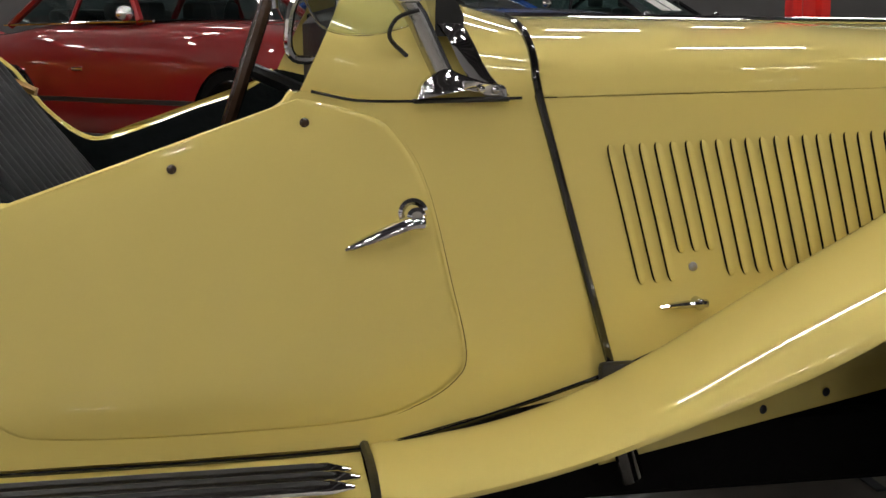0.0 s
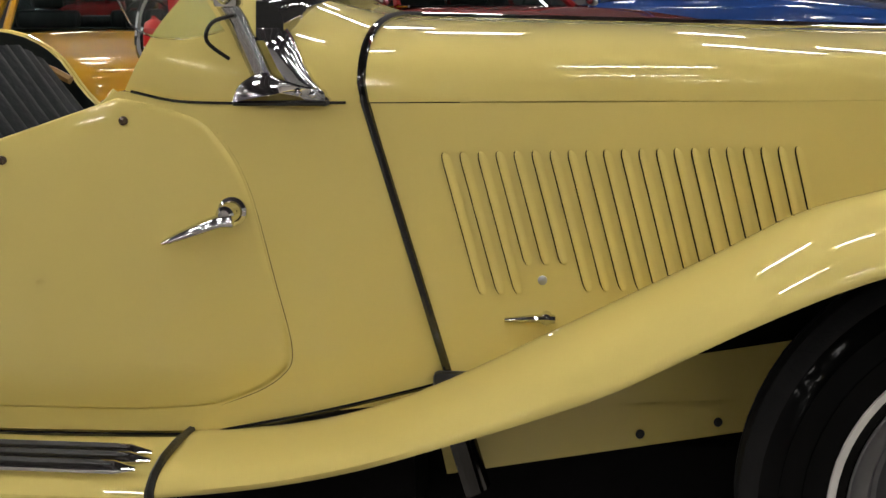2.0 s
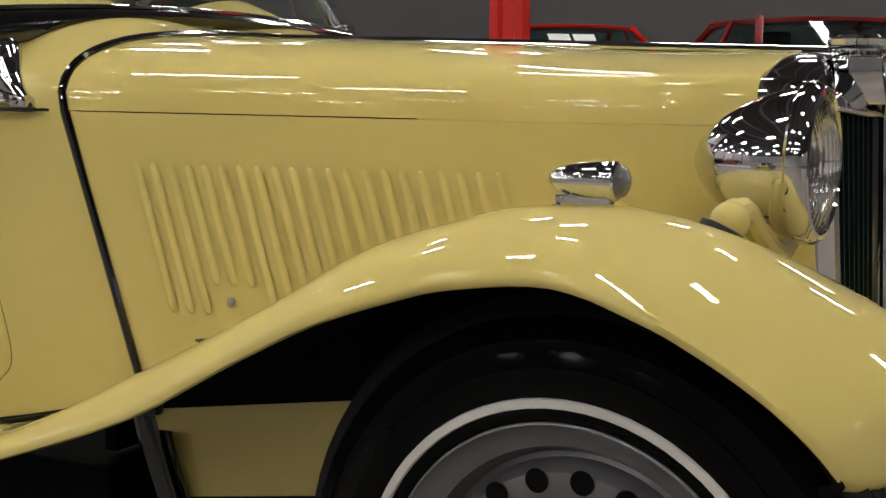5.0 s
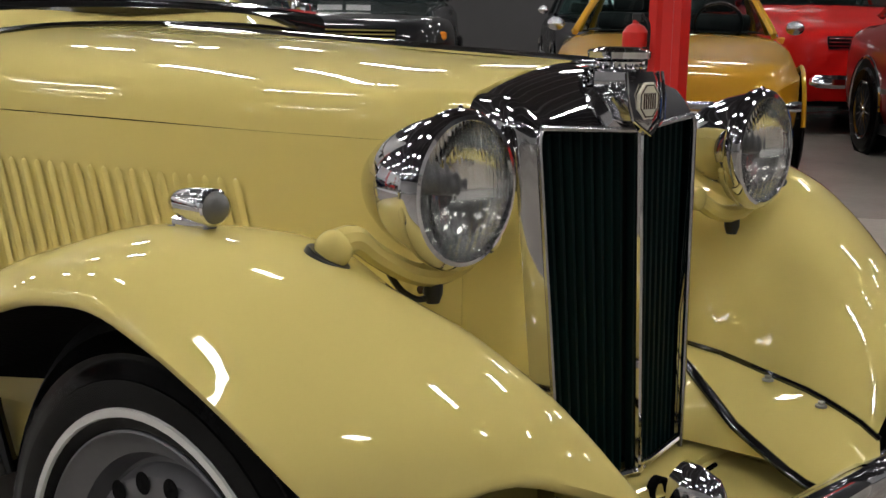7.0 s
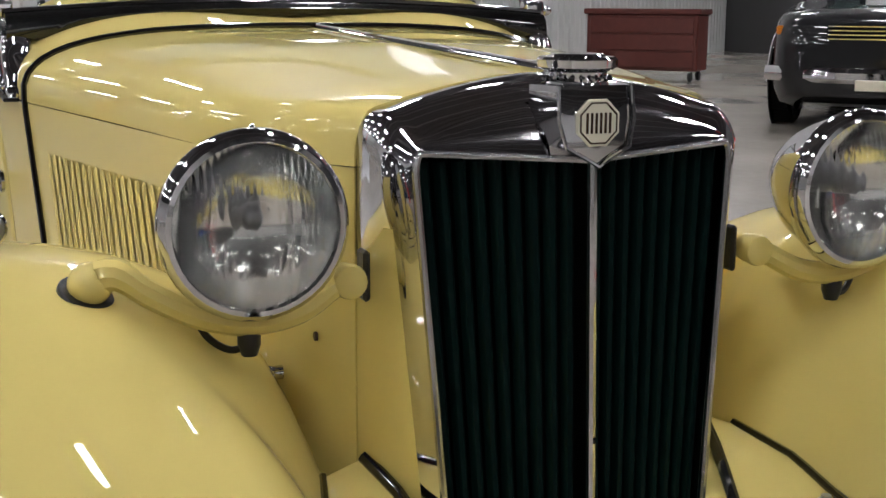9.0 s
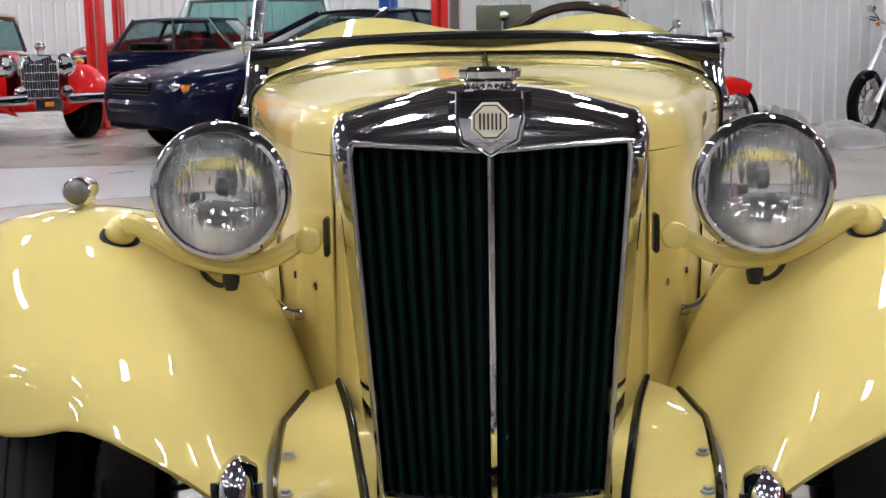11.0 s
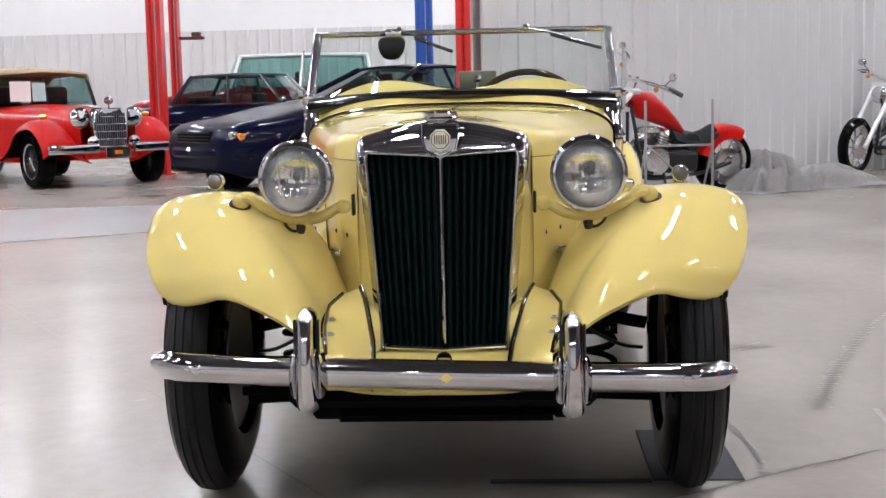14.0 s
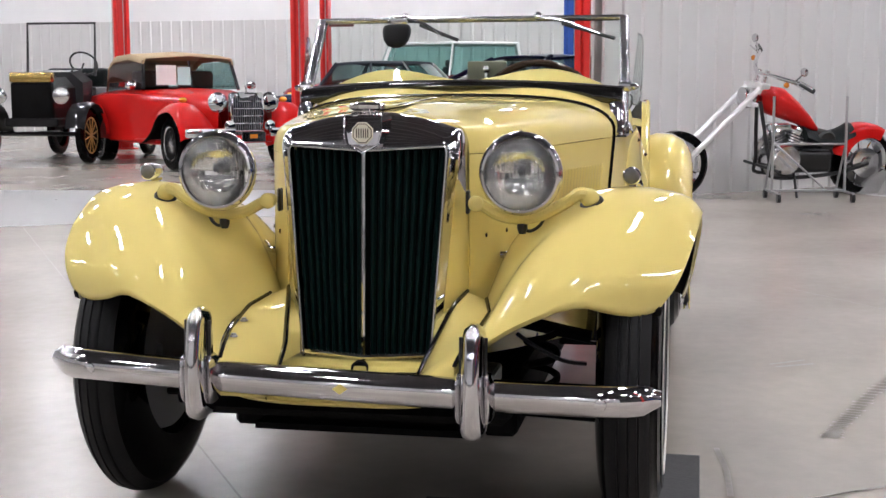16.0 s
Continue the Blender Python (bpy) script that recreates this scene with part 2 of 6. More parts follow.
def tube(points, radius, steps=8, bm=None, mat=0, taper=None, flat=1.0):
    """A round bar along points."""
    bm = bm or bmesh.new()
    pts = [Vector(p) for p in points]
    rows = []
    side = None
    for i, p in enumerate(pts):
        t = (pts[min(i + 1, len(pts) - 1)] - pts[max(i - 1, 0)]).normalized()
        if side is None:
            side = t.orthogonal().normalized()
        side = (side - t * side.dot(t)).normalized()
        up = t.cross(side)
        r = radius * (taper[i] if taper else 1)
        rows.append([bm.verts.new(p + side * math.cos(2 * math.pi * k / steps) * r + up * math.sin(2 * math.pi * k / steps) * r * flat) for k in range(steps)])
    for i in range(len(rows) - 1):
        for k in range(steps):
            f = bm.faces.new((rows[i][k], rows[i][(k + 1) % steps], rows[i + 1][(k + 1) % steps], rows[i + 1][k]))
            f.material_index = mat
    for row in (rows[0], rows[-1]):
        bm.faces.new(row).material_index = mat
    return bm


def smooth_path(points, n=6):
    """Catmull-Rom through points."""
    p = [Vector(q) for q in points]
    out = []
    for i in range(len(p) - 1):
        a, b, c, d = p[max(i - 1, 0)], p[i], p[i + 1], p[min(i + 2, len(p) - 1)]
        for k in range(n):
            t = k / n
            out.append(0.5 * ((2 * b) + (c - a) * t + (2 * a - 5 * b + 4 * c - d) * t * t + (3 * b - a - 3 * c + d) * t ** 3))
    return out + [p[-1]]


def curve1(xs, ys, x):
    return float(np.interp(x, xs, ys))


def ball(c, r, sx=1, sy=1, sz=1, bm=None, mat=0, u=12, v=8):
    bm = bm or bmesh.new()
    got = bmesh.ops.create_uvsphere(bm, u_segments=u, v_segments=v, radius=r)
    for w in got["verts"]:
        w.co = (c[0] + w.co.x * sx, c[1] + w.co.y * sy, c[2] + w.co.z * sz)
        for f in w.link_faces:
            f.material_index = mat
    return bm


def thicken(ob, t, mat_offset=0, rim=0):
    m = ob.modifiers.new("thickness", "SOLIDIFY")
    m.thickness, m.offset, m.material_offset, m.material_offset_rim = t, -1, mat_offset, rim
    ob.modifiers.new("crisp_rim", "EDGE_SPLIT").split_angle = radians(66)
    return ob


# ------------------------------------------------------------------ the hall
structure("floor", box(-45, 30, -30, 30, -0.3, 0), FLOOR, "pale polished concrete floor with joints and scuffs")


def siding(name, a, b, z0, z1, pitch, mat, label):
    """A wall of vertical ribbed metal sheets from a to b."""
    a, b = Vector((*a, 0)), Vector((*b, 0))
    d = (b - a).normalized()
    n = Vector((-d.y, d.x, 0))
    rows_lo, count = [], int((b - a).length / pitch)
    for i in range(count):
        for s, h in ((0.0, 0), (0.70, 0), (0.77, 0.018), (0.93, 0.018)):
            rows_lo.append(a + d * (i + s) * pitch + n * h)
    rows_lo.append(a + d * count * pitch)
    back = [p - n * 0.15 for p in rows_lo]
    bm = grid([[p + Vector((0, 0, z0)) for p in rows_lo], [p + Vector((0, 0, z1)) for p in rows_lo],
               [p + Vector((0, 0, z1)) for p in back], [p + Vector((0, 0, z0)) for p in back]], close_u=True)
    return structure(name, bm, mat, label)


siding("wall_bikes", (-23.0, 16.2), (-8.55, -0.2), 0, 7, 0.22, WALL, "pale grey ribbed metal siding wall behind the motorcycles")
siding("wall_far", (-25.0, 18.0), (-25.0, -24.0), 0, 2.55, 0.25, WALL, "white ribbed siding wall behind the car lifts")
structure("wall_far_upper", box(-25.25, -25.02, -24, 18, 2.55, 7), WALL_BRIGHT, "smooth bright white upper wall")
structure("wall_left", box(-30, 30, 15.0, 15.2, 0, 7), WALL_DARK, "dark grey wall beyond the row of cars")
# Never in view; kept pale to lift the lower body side.
siding("wall_right", (-30.0, -24.0), (24.0, -24.0), 0, 7, 0.3, WALL, "unseen pale ribbed wall that bounces light onto the car's right side")
# Unseen wall, made white to throw light on the car's front.
siding("wall_near", (24.0, -24.0), (24.0, 15.0), 0, 7, 0.3, WALL_BRIGHT, "unseen white ribbed wall added to bounce light onto the car's front")
rows = []
for k in range(134):
    x = -30 + 0.4 * k
    for dx, z in ((0.0, 6.0), (0.16, 6.0), (0.2, 6.12), (0.36, 6.12)):
        rows.append([(x + dx, -24.2, z), (x + dx, 15.2, z)])
rows += [[(24.2, -24.2, 6.3), (24.2, 15.2, 6.3)], [(-30, -24.2, 6.3), (-30, 15.2, 6.3)]]
structure("ceiling", grid(rows, close_u=True), CEIL, "dark ribbed metal ceiling high above the hall")

bm = bmesh.new()
for k in range(38):
    box(-29 + 1.4 * k, -28.9 + 1.4 * k, -24.1, 15.1, 5.93, 5.995, bm=bm)
structure("ceiling_purlins", bm, PURLIN, "pale steel purlins under the dark ceiling")

fixture = thing("ceiling_light", "rectangular white fluorescent light under the dark ceiling", "lamp", "ceiling lights", pose(0, 0, 5.9))
part("frame", box(-0.56, 0.56, -0.17, 0.17, 0.03, 0.09, 0.01), CEIL, fixture, smooth=False)
part("diffuser", box(-0.5, 0.5, -0.12, 0.12, 0.0, 0.029, 0.005), LIGHT, fixture, "glowing tube cover", smooth=False)
# The unseen row at x = 19.5 is added to light the front wall.
lights_at = [(x + 1.4 * (k % 2), y) for x in (-23.5, -19.5, -15.4, -11.2, -7.0, -2.8, 1.4, 5.6, 19.5) for k, y in enumerate((-17, -13, -9.2, -5.4, -1.8, 2.0, 5.8, 9.8, 13.6))]
fixture.matrix_basis = pose(*lights_at[0], 5.9)
for x, y in lights_at[1:]:
    copy_thing(fixture, pose(x, y, 5.9))


# ------------------------------------------------------------------ the yellow roadster
roadster = thing("roadster", "cream-yellow vintage open roadster with green grille standing on the concrete floor", "car")

BX = [-2.62, -2.3, -1.9, -1.6, -1.32, -1.15, -1.0, -0.82, -0.5, -0.17, 0.0, 0.06, 0.10]
BW = [0.40, 0.50, 0.55, 0.563, 0.553, 0.539, 0.517, 0.487, 0.413, 0.337, 0.284, 0.248, 0.219]


def half_width(x):
    return curve1(BX, BW, x)


def strip_x(z):
    """The slanted rear edge of the bonnet."""
    return -0.815 + (0.853 - z) * 0.285


def seam_z(x):
    return curve1([-0.82, 0.14], [0.853, 0.846], x)


def ridge_z(x):
    return curve1([-1.14, -0.98, -0.82, 0.2], [1.046, 1.005, 0.972, 0.942], x)


def arch(w, z0, z1, n=14, power=2.95, half=True, x=0.0, side=-1):
    """A rounded section from the side seam up to the middle."""
    out = []
    for k in range(n + 1):
        a = math.pi / 2 * k / n
        out.append(Vector((x, side * w * math.cos(a) ** (2 / power), z0 + (z1 - z0) * math.sin(a) ** (2 / power))))
    return out


def crown_z(y):
    """Height of the bonnet's front edge, which follows the crowned radiator."""
    if y < 0.192:
        return 0.944 - 0.034 * (y / 0.192) ** 1.75
    return 0.847 + 0.063 * math.sqrt(max(0.0, 1 - ((y - 0.192) / 0.024) ** 2))


for side, tag in ((-1, "right"), (1, "left")):
    # bonnet side with its louvres
    rows = []
    for k in range(25):
        u = k / 24
        row = []
        for j in range(7):
            z = 0.40 + (0.848 - 0.40) * j / 6
            x0 = strip_x(z) + 0.004
            x = x0 + (0.098 - x0) * u
            row.append((x, side * half_width(x), z if j < 6 else seam_z(x) - 0.0008))
        rows.append(row)
    panel = part("bonnet_side", grid(rows), YELLOW, roadster, "louvred bonnet side panel")
    thicken(panel, 0.003)
    for k in range(21):
        xt = -0.713 + (0.508 / 20) * k
        zt = 0.782
        zb = 0.572 if k not in (3, 4, 5) else 0.614
        bm = bmesh.new()
        # The black second profile paints the shade inside the louvre's slot.
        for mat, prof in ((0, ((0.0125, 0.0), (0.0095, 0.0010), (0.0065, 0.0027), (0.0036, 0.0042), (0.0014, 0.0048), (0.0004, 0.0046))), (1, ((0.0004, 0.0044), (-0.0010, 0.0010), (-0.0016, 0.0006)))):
            rows = []
            for t in (0.0, 0.006, 0.018, 0.036, 0.06, 0.09, 0.3, 0.5, 0.7, 0.91, 0.94, 0.964, 0.982, 0.994, 1.0):
                z = zb + (zt - zb) * t
                end = math.sqrt(max(0.0, 1 - max(0, (0.07 - min(t, 1 - t)) / 0.07) ** 2))
                x = xt + (zt - z) * 0.262
                y = half_width(x) + 0.0004
                rows.append([(x + 0.005 + (dx - 0.005) * (0.12 + 0.88 * end), side * (y + dy * end), z) for dx, dy in prof])
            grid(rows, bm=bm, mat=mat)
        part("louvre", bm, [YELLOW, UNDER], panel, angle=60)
    # small hardware of the bonnet side
    for x, z in ((-0.568, 0.592), (-0.552, 0.487)):
        part("screw", lathe([(0, 0.007), (0.003, 0.007), (0.005, 0.004)], (x, side * half_width(x), z), "y", 14) if side > 0 else
             lathe([(0, 0.007), (-0.003, 0.007), (-0.005, 0.004)], (x, side * half_width(x), z), "y", 14), STEEL, panel, "steel screw")
    x = -0.562
    catch = part("catch_handle", tube(smooth_path([(x + 0.012, side * (half_width(x) + 0.016), 0.537), (x - 0.01, side * (half_width(x) + 0.02), 0.538), (x - 0.06, side * (half_width(x) + 0.014), 0.534)], 4),
                 0.0065, 8, taper=[1, 1.05, 1.05, 1, 0.95, 0.9, 0.75, 0.6, 0.4]), CHROME, panel, "chrome bonnet catch handle")
    part("catch_boss", lathe([(0, 0.009), (side * 0.022, 0.0085), (side * 0.025, 0.004)], (x, side * half_width(x), 0.537), "y", 14), CHROME, catch)
    # bonnet top, one leaf each side of the hinge
    rows = []
    for k in range(29):
        x = -0.816 + (0.098 + 0.816) * k / 28
        z0 = seam_z(x) + 0.0008
        row = arch(half_width(x), z0, ridge_z(x), x=x, side=side)
        q = min(1, max(0, (x + 0.40) / 0.44))
        q = q * q * (3 - 2 * q)
        for p in row:
            p.z += q * (crown_z(abs(p.y) * 0.216 / half_width(x)) - p.z)
        row[-1].y = side * 0.004
        rows.append(row)
    thicken(part("bonnet_top", grid(rows), YELLOW, roadster, "curved bonnet leaf"), 0.003)
    # cowl
    rows = []
    for k in range(17):
        u = k / 16
        row = []
        for a in range(19):
            t = a / 18
            zl = 0.8536 + 0.02 * max(0, (u - 0.5) * 2) ** 1.5
            z_side = zl
            w = half_width(-0.83 - 0.3 * u) * (1 - 0.02 * u)
            ang = math.pi / 2 * t
            yy = w * math.cos(ang) ** (2 / 2.95)
            z1 = ridge_z(-0.83 - 0.31 * u)
            hump = 0.02 * u * math.exp(-((yy - 0.28) / 0.13) ** 2) - 0.028 * u * math.exp(-(yy / 0.12) ** 2)
            zz = z_side + (z1 - z_side) * math.sin(ang) ** (2 / 2.95) + hump * (t > 0)
            x_end = -1.152 + 0.065 * min(1, (zz - 0.87) / 0.13) if zz > 0.87 else -1.152
            x = -0.824 + (x_end + 0.824) * u
            if a == 0:
                row.append((x, side * (yy - 0.004), zz - 0.022))
            row.append((x, side * yy, zz))
        rows.append(row)
    cowl = part("cowl", grid(rows), YELLOW, roadster, "humped scuttle ahead of the cockpit")
    thicken(cowl, 0.006)
    # body side under the cowl, with the cut-away door
    top = [(-0.826, 0.8525), (-0.92, 0.8525), (-1.0, 0.853), (-1.08, 0.857), (-1.152, 0.872), (-1.175, 0.853), (-1.205, 0.835), (-1.25, 0.815), (-1.33, 0.791), (-1.40, 0.766), (-1.51, 0.733), (-1.57, 0.742), (-1.64, 0.80), (-1.72, 0.90), (-1.86, 0.945), (-2.2, 0.93), (-2.45, 0.86), (-2.6, 0.74)]
    path = smooth_path([(x, 0, z) for x, z in top], 4)
    rows = []
    for p in path:
        bot = curve1([-2.6, -1.6, -1.05, -0.9, -0.7], [0.42, 0.381, 0.374, 0.40, 0.446], p.x)
        row = []
        for j in range(11):
            t = j / 10
            z = bot + (p.z - bot) * t
            x = p.x + (strip_x(z) + 0.82 if p.x > -0.9 else 0) * max(0, 1 - (-0.826 - p.x) / 0.09)
            row.append((x, side * (half_width(x) - 0.012 * (1 - t) ** 3), z))
        rows.append(row)
    body = part("body_side", grid(rows), [YELLOW, LEATHER], roadster, "slab body side with cut-away door top")
    thicken(body, 0.03, 1, 0)
    part("scuttle_piping", tube([(p.x, side * (half_width(p.x) + 0.0005), p.z + 0.001) for p in path if -1.15 < p.x < -0.835], 0.0022, 6), GLOSS_BLACK, body, "thin black seam piping")
    edge = [(p.x, side * (half_width(p.x) - 0.008), p.z + 0.001) for p in path if p.x < -1.16]
    part("edge_bead", tube(edge, 0.006, 8), YELLOW, body, "rounded cockpit edge")
    # door outline groove and hardware
    door = smooth_path([(-1.155, 0, 0.868), (-1.06, 0, 0.842), (-1.02, 0, 0.811), (-0.981, 0, 0.738), (-0.948, 0, 0.60), (-0.927, 0, 0.495), (-0.945, 0, 0.455), (-1.0, 0, 0.425), (-1.08, 0, 0.408), (-1.3, 0, 0.408), (-1.48, 0, 0.414), (-1.555, 0, 0.43), (-1.585, 0, 0.48), (-1.59, 0, 0.60), (-1.585, 0, 0.722)], 6)
    # A thin brown cord stands in for the shade along the gap.
    part("door_gap", tube([(p.x, side * (half_width(p.x) - 0.012 * (1 - min(1, (p.z - 0.38) / 0.45)) ** 3 - 0.0006), p.z) for p in door[10:]], 0.0006, 6), BROWN, body, "thin brown line painting the shade of the door's shut gap")
    rows = []
    inner = []
    for p in door:
        inner.append(Vector((-1.28 + (p.x + 1.28) * 0.992, 0, 0.60 + (p.z - 0.60) * 0.99)))
    cx, cz = -1.28, 0.60
    bm = bmesh.new()
    rows = []
    for t in (1.0, 0.985, 0.97, 0.6, 0.25, 0.02):
        row = []
        for p in inner:
            x, z = cx + (p.x - cx) * t, cz + (p.z - cz) * t
            lim = curve1([-1.7, -1.56, -1.40, -1.33, -1.25, -1.205, -1.175, -1.152], [0.715, 0.722, 0.762, 0.787, 0.811, 0.831, 0.849, 0.866], x)
            z = min(z, lim)
            row.append((x, side * (half_width(x) - 0.012 * (1 - min(1, max(0, (z - 0.38) / 0.45))) ** 3 + (0.0045 if t < 0.98 else 0.003 if t < 0.99 else -0.002)), z))
        rows.append(row)
    skin = part("door_skin", grid(rows, close_v=True), YELLOW, body, "door panel standing slightly proud")
    for x, z in ((-1.148, 0.831), (-1.322, 0.776)):
        y = side * (half_width(x) + 0.004)
        part("stud", lathe([(0, 0.0065), (side * 0.003, 0.0065), (side * 0.004, 0.0045), (side * 0.008, 0.004), (side * 0.010, 0.002)], (x, y, z), "y", 14), [BROWN], body, "dark metal tonneau fastener stud")
    y = half_width(-1.0) + 0.005
    handle = part("door_handle", tube(smooth_path([(-0.992, side * (y + 0.034), 0.697), (-1.01, side * (y + 0.038), 0.694), (-1.035, side * (y + 0.036), 0.685), (-1.068, side * (y + 0.032), 0.672), (-1.099, side * (y + 0.028), 0.659)], 5),
                                  0.0105, 10, taper=[0.9, 1.25, 1.3, 1.2, 1.1, 1.0, 0.98, 0.96, 0.94, 0.92, 0.9, 0.87, 0.83, 0.8, 0.75, 0.7, 0.62, 0.55, 0.46, 0.36, 0.2], flat=0.75), CHROME, body, "chrome lever door handle")
    part("handle_boss", lathe([(0, 0.021), (side * 0.005, 0.021), (side * 0.009, 0.016), (side * 0.03, 0.0135), (side * 0.042, 0.013), (side * 0.047, 0.008)], (-1.003, side * (y - 0.003), 0.702), "y", 22), CHROME, handle)
    # black beading of the bonnet's rear edge
    strap = [(strip_x(z) - 0.002, side * (half_width(strip_x(z)) + 0.0015), z) for z in np.linspace(0.425, 0.85, 16)]
    strap += [(-0.822, p.y, p.z + 0.0015) for p in arch(half_width(-0.82) + 0.0015, 0.853, ridge_z(-0.82) + 0.001, x=0, side=side)][1:]
    part("bonnet_beading", tube(strap, 0.0065, 8, flat=1.0), GLOSS_BLACK, roadster, "black rubber beading at the bonnet's rear edge")
    part("strap_bracket", box(strip_x(0.43) - 0.03, strip_x(0.43) + 0.03, side * (half_width(-0.7) + 0.0) if side > 0 else -(half_width(-0.7) + 0.022), side * (half_width(-0.7) + 0.022) if side > 0 else -half_width(-0.7), 0.425, 0.462, 0.008, seg=2), BLACK, roadster, "black bracket at the bonnet's foot")
    # sill piping
    sill = [(x, side * (half_width(x) + 0.001), curve1([-2.0, -1.6, -1.05, -0.9, -0.7, -0.55], [0.384, 0.379, 0.372, 0.40, 0.444, 0.492], x)) for x in np.linspace(-2.0, -0.55, 24)]
    part("sill_piping", tube(sill, 0.0035, 6), GLOSS_BLACK, roadster, "black piping above the running board")

    # front wing: a net of seven lines from the inner edge over the crown to the outer lip
    net = [[(0.462, 0.256, 0.430), (0.459, 0.318, 0.478), (0.447, 0.383, 0.518), (0.410, 0.490, 0.556), (0.372, 0.562, 0.540), (0.336, 0.622, 0.530), (0.312, 0.664, 0.543)],
           [(0.43, 0.268, 0.447), (0.434, 0.328, 0.512), (0.418, 0.395, 0.562), (0.383, 0.49, 0.603), (0.348, 0.582, 0.600), (0.316, 0.655, 0.580), (0.290, 0.694, 0.582)],
           [(0.38, 0.278, 0.463), (0.386, 0.336, 0.548), (0.368, 0.402, 0.615), (0.325, 0.505, 0.652), (0.292, 0.602, 0.650), (0.268, 0.676, 0.630), (0.248, 0.716, 0.625)],
           [(0.30, 0.287, 0.480), (0.302, 0.346, 0.588), (0.283, 0.42, 0.668), (0.247, 0.53, 0.702), (0.226, 0.63, 0.695), (0.207, 0.70, 0.672), (0.195, 0.7295, 0.661)],
           [(0.20, 0.283, 0.490), (0.20, 0.352, 0.612), (0.19, 0.44, 0.704), (0.17, 0.55, 0.745), (0.157, 0.645, 0.735), (0.147, 0.712, 0.709), (0.14, 0.739, 0.689)]]
    for c, l, i in (((0.059, 0.769), (0.056, 0.706), (0.06, 0.252, 0.500)), ((-0.05, 0.763), (-0.05, 0.696), (-0.05, 0.298, 0.515)), ((-0.12, 0.746), (-0.12, 0.677), (-0.12, 0.318, 0.543)),
                    ((-0.218, 0.714), (-0.21, 0.645), (-0.22, 0.346, 0.575)), ((-0.335, 0.648), (-0.32, 0.594), (-0.335, 0.372, 0.572)), ((-0.47, 0.579), (-0.46, 0.522), (-0.47, 0.404, 0.527)),
                    ((-0.57, 0.53), (-0.56, 0.482), (-0.57, 0.428, 0.478)), ((-0.672, 0.478), (-0.665, 0.446), (-0.672, 0.452, 0.442)), ((-0.80, 0.424), (-0.80, 0.404), (-0.80, 0.480, 0.406)), ((-0.93, 0.392), (-0.93, 0.379), (-0.93, 0.495, 0.382)), ((-1.075, 0.377), (-1.075, 0.362), (-1.075, 0.500, 0.370))):
        xc, zc, yc = c[0], c[1], 0.56
        slim = min(1, max(0, (-0.25 - c[0]) / 0.6))
        l = (l[0], l[1] - 0.016 * slim)
        l = (l[0], l[1] + 0.009 * min(1, max(0.2, (l[0] + 1.1) * 3)))
        hi, fl = zc - i[2], zc - l[1]
        net.append([i, (xc, i[1] + 0.2 * (yc - i[1]), i[2] + 0.52 * hi), (xc, i[1] + 0.52 * (yc - i[1]), i[2] + 0.87 * hi), (xc, yc, zc),
                    (xc + 0.3 * (l[0] - xc), 0.653 - 0.02 * slim, zc - 0.09 * fl), (xc + 0.7 * (l[0] - xc), 0.718 - 0.036 * slim, zc - 0.43 * fl), (l[0], 0.748 - 0.045 * slim, l[1])])
    cols = [smooth_path([r[k] for r in net], 5) for k in range(7)]
    rows = []
    for pts in zip(*cols):
        row = [(p.x, side * p.y, p.z) for p in smooth_path(pts, 3)]
        last = row[-1]
        row.append((last[0], last[1] - side * 0.002, last[2] - 0.008))
        row.append((last[0] - 0.002, last[1] - side * 0.010, last[2] - 0.011))
        rows.append(row)
    # the rolled front edge
    rows.insert(0, [(p[0] - 0.006, p[1], p[2] - 0.009) for p in rows[0]])
    rows.insert(0, [(p[0] - 0.012, p[1], p[2] - 0.003) for p in rows[0]])
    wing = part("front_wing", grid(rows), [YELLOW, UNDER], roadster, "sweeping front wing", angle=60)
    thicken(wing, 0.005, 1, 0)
    part("wing_piping", tube([(-1.078, side * y, z) for y, z in ((0.51, 0.374), (0.585, 0.379), (0.64, 0.376), (0.68, 0.365), (0.703, 0.349), (0.707, 0.330), (0.70, 0.315))], 0.007, 6), BLACK, wing, "black piping between wing and running board")
    # running board with strips
    rows = []
    for x in np.linspace(-1.085, -1.95, 8):
        rows.append([(x, side * y, z) for y, z in ((0.50, 0.370), (0.56, 0.370), (0.665, 0.364), (0.69, 0.354), (0.704, 0.340), (0.706, 0.320), (0.70, 0.30))])
    board = part("running_board", grid(rows), [YELLOW, UNDER], roadster, "yellow running board")
    thicken(board, 0.004, 1, 0)
    for y, x1 in ((0.612, -1.105), (0.645, -1.095), (0.68, -1.105)):
        pts = [(x1, side * y, 0.373), (x1 - 0.03, side * y, 0.375), (-1.94, side * y, 0.375)]
        strip = part("tread_strip", tube(pts, 0.0105, 8, taper=[0.25, 1, 1], flat=0.55), CHROME, board, "chrome-edged tread strip")
        part("tread_rubber", tube([(p[0] - 0.02, p[1], p[2] + 0.004) for p in pts], 0.0065, 6, taper=[0.3, 1, 1]), BLACK, strip, "black rubber insert")
    # panel below the bonnet and the frame behind the wheel
    rows = []
    for x in np.linspace(-0.725, 0.05, 16):
        z0, z1 = curve1([-0.75, -0.12, 0.02], [0.285, 0.352, 0.367], x), curve1([-0.75, -0.12, 0.02], [0.426, 0.506, 0.524], x)
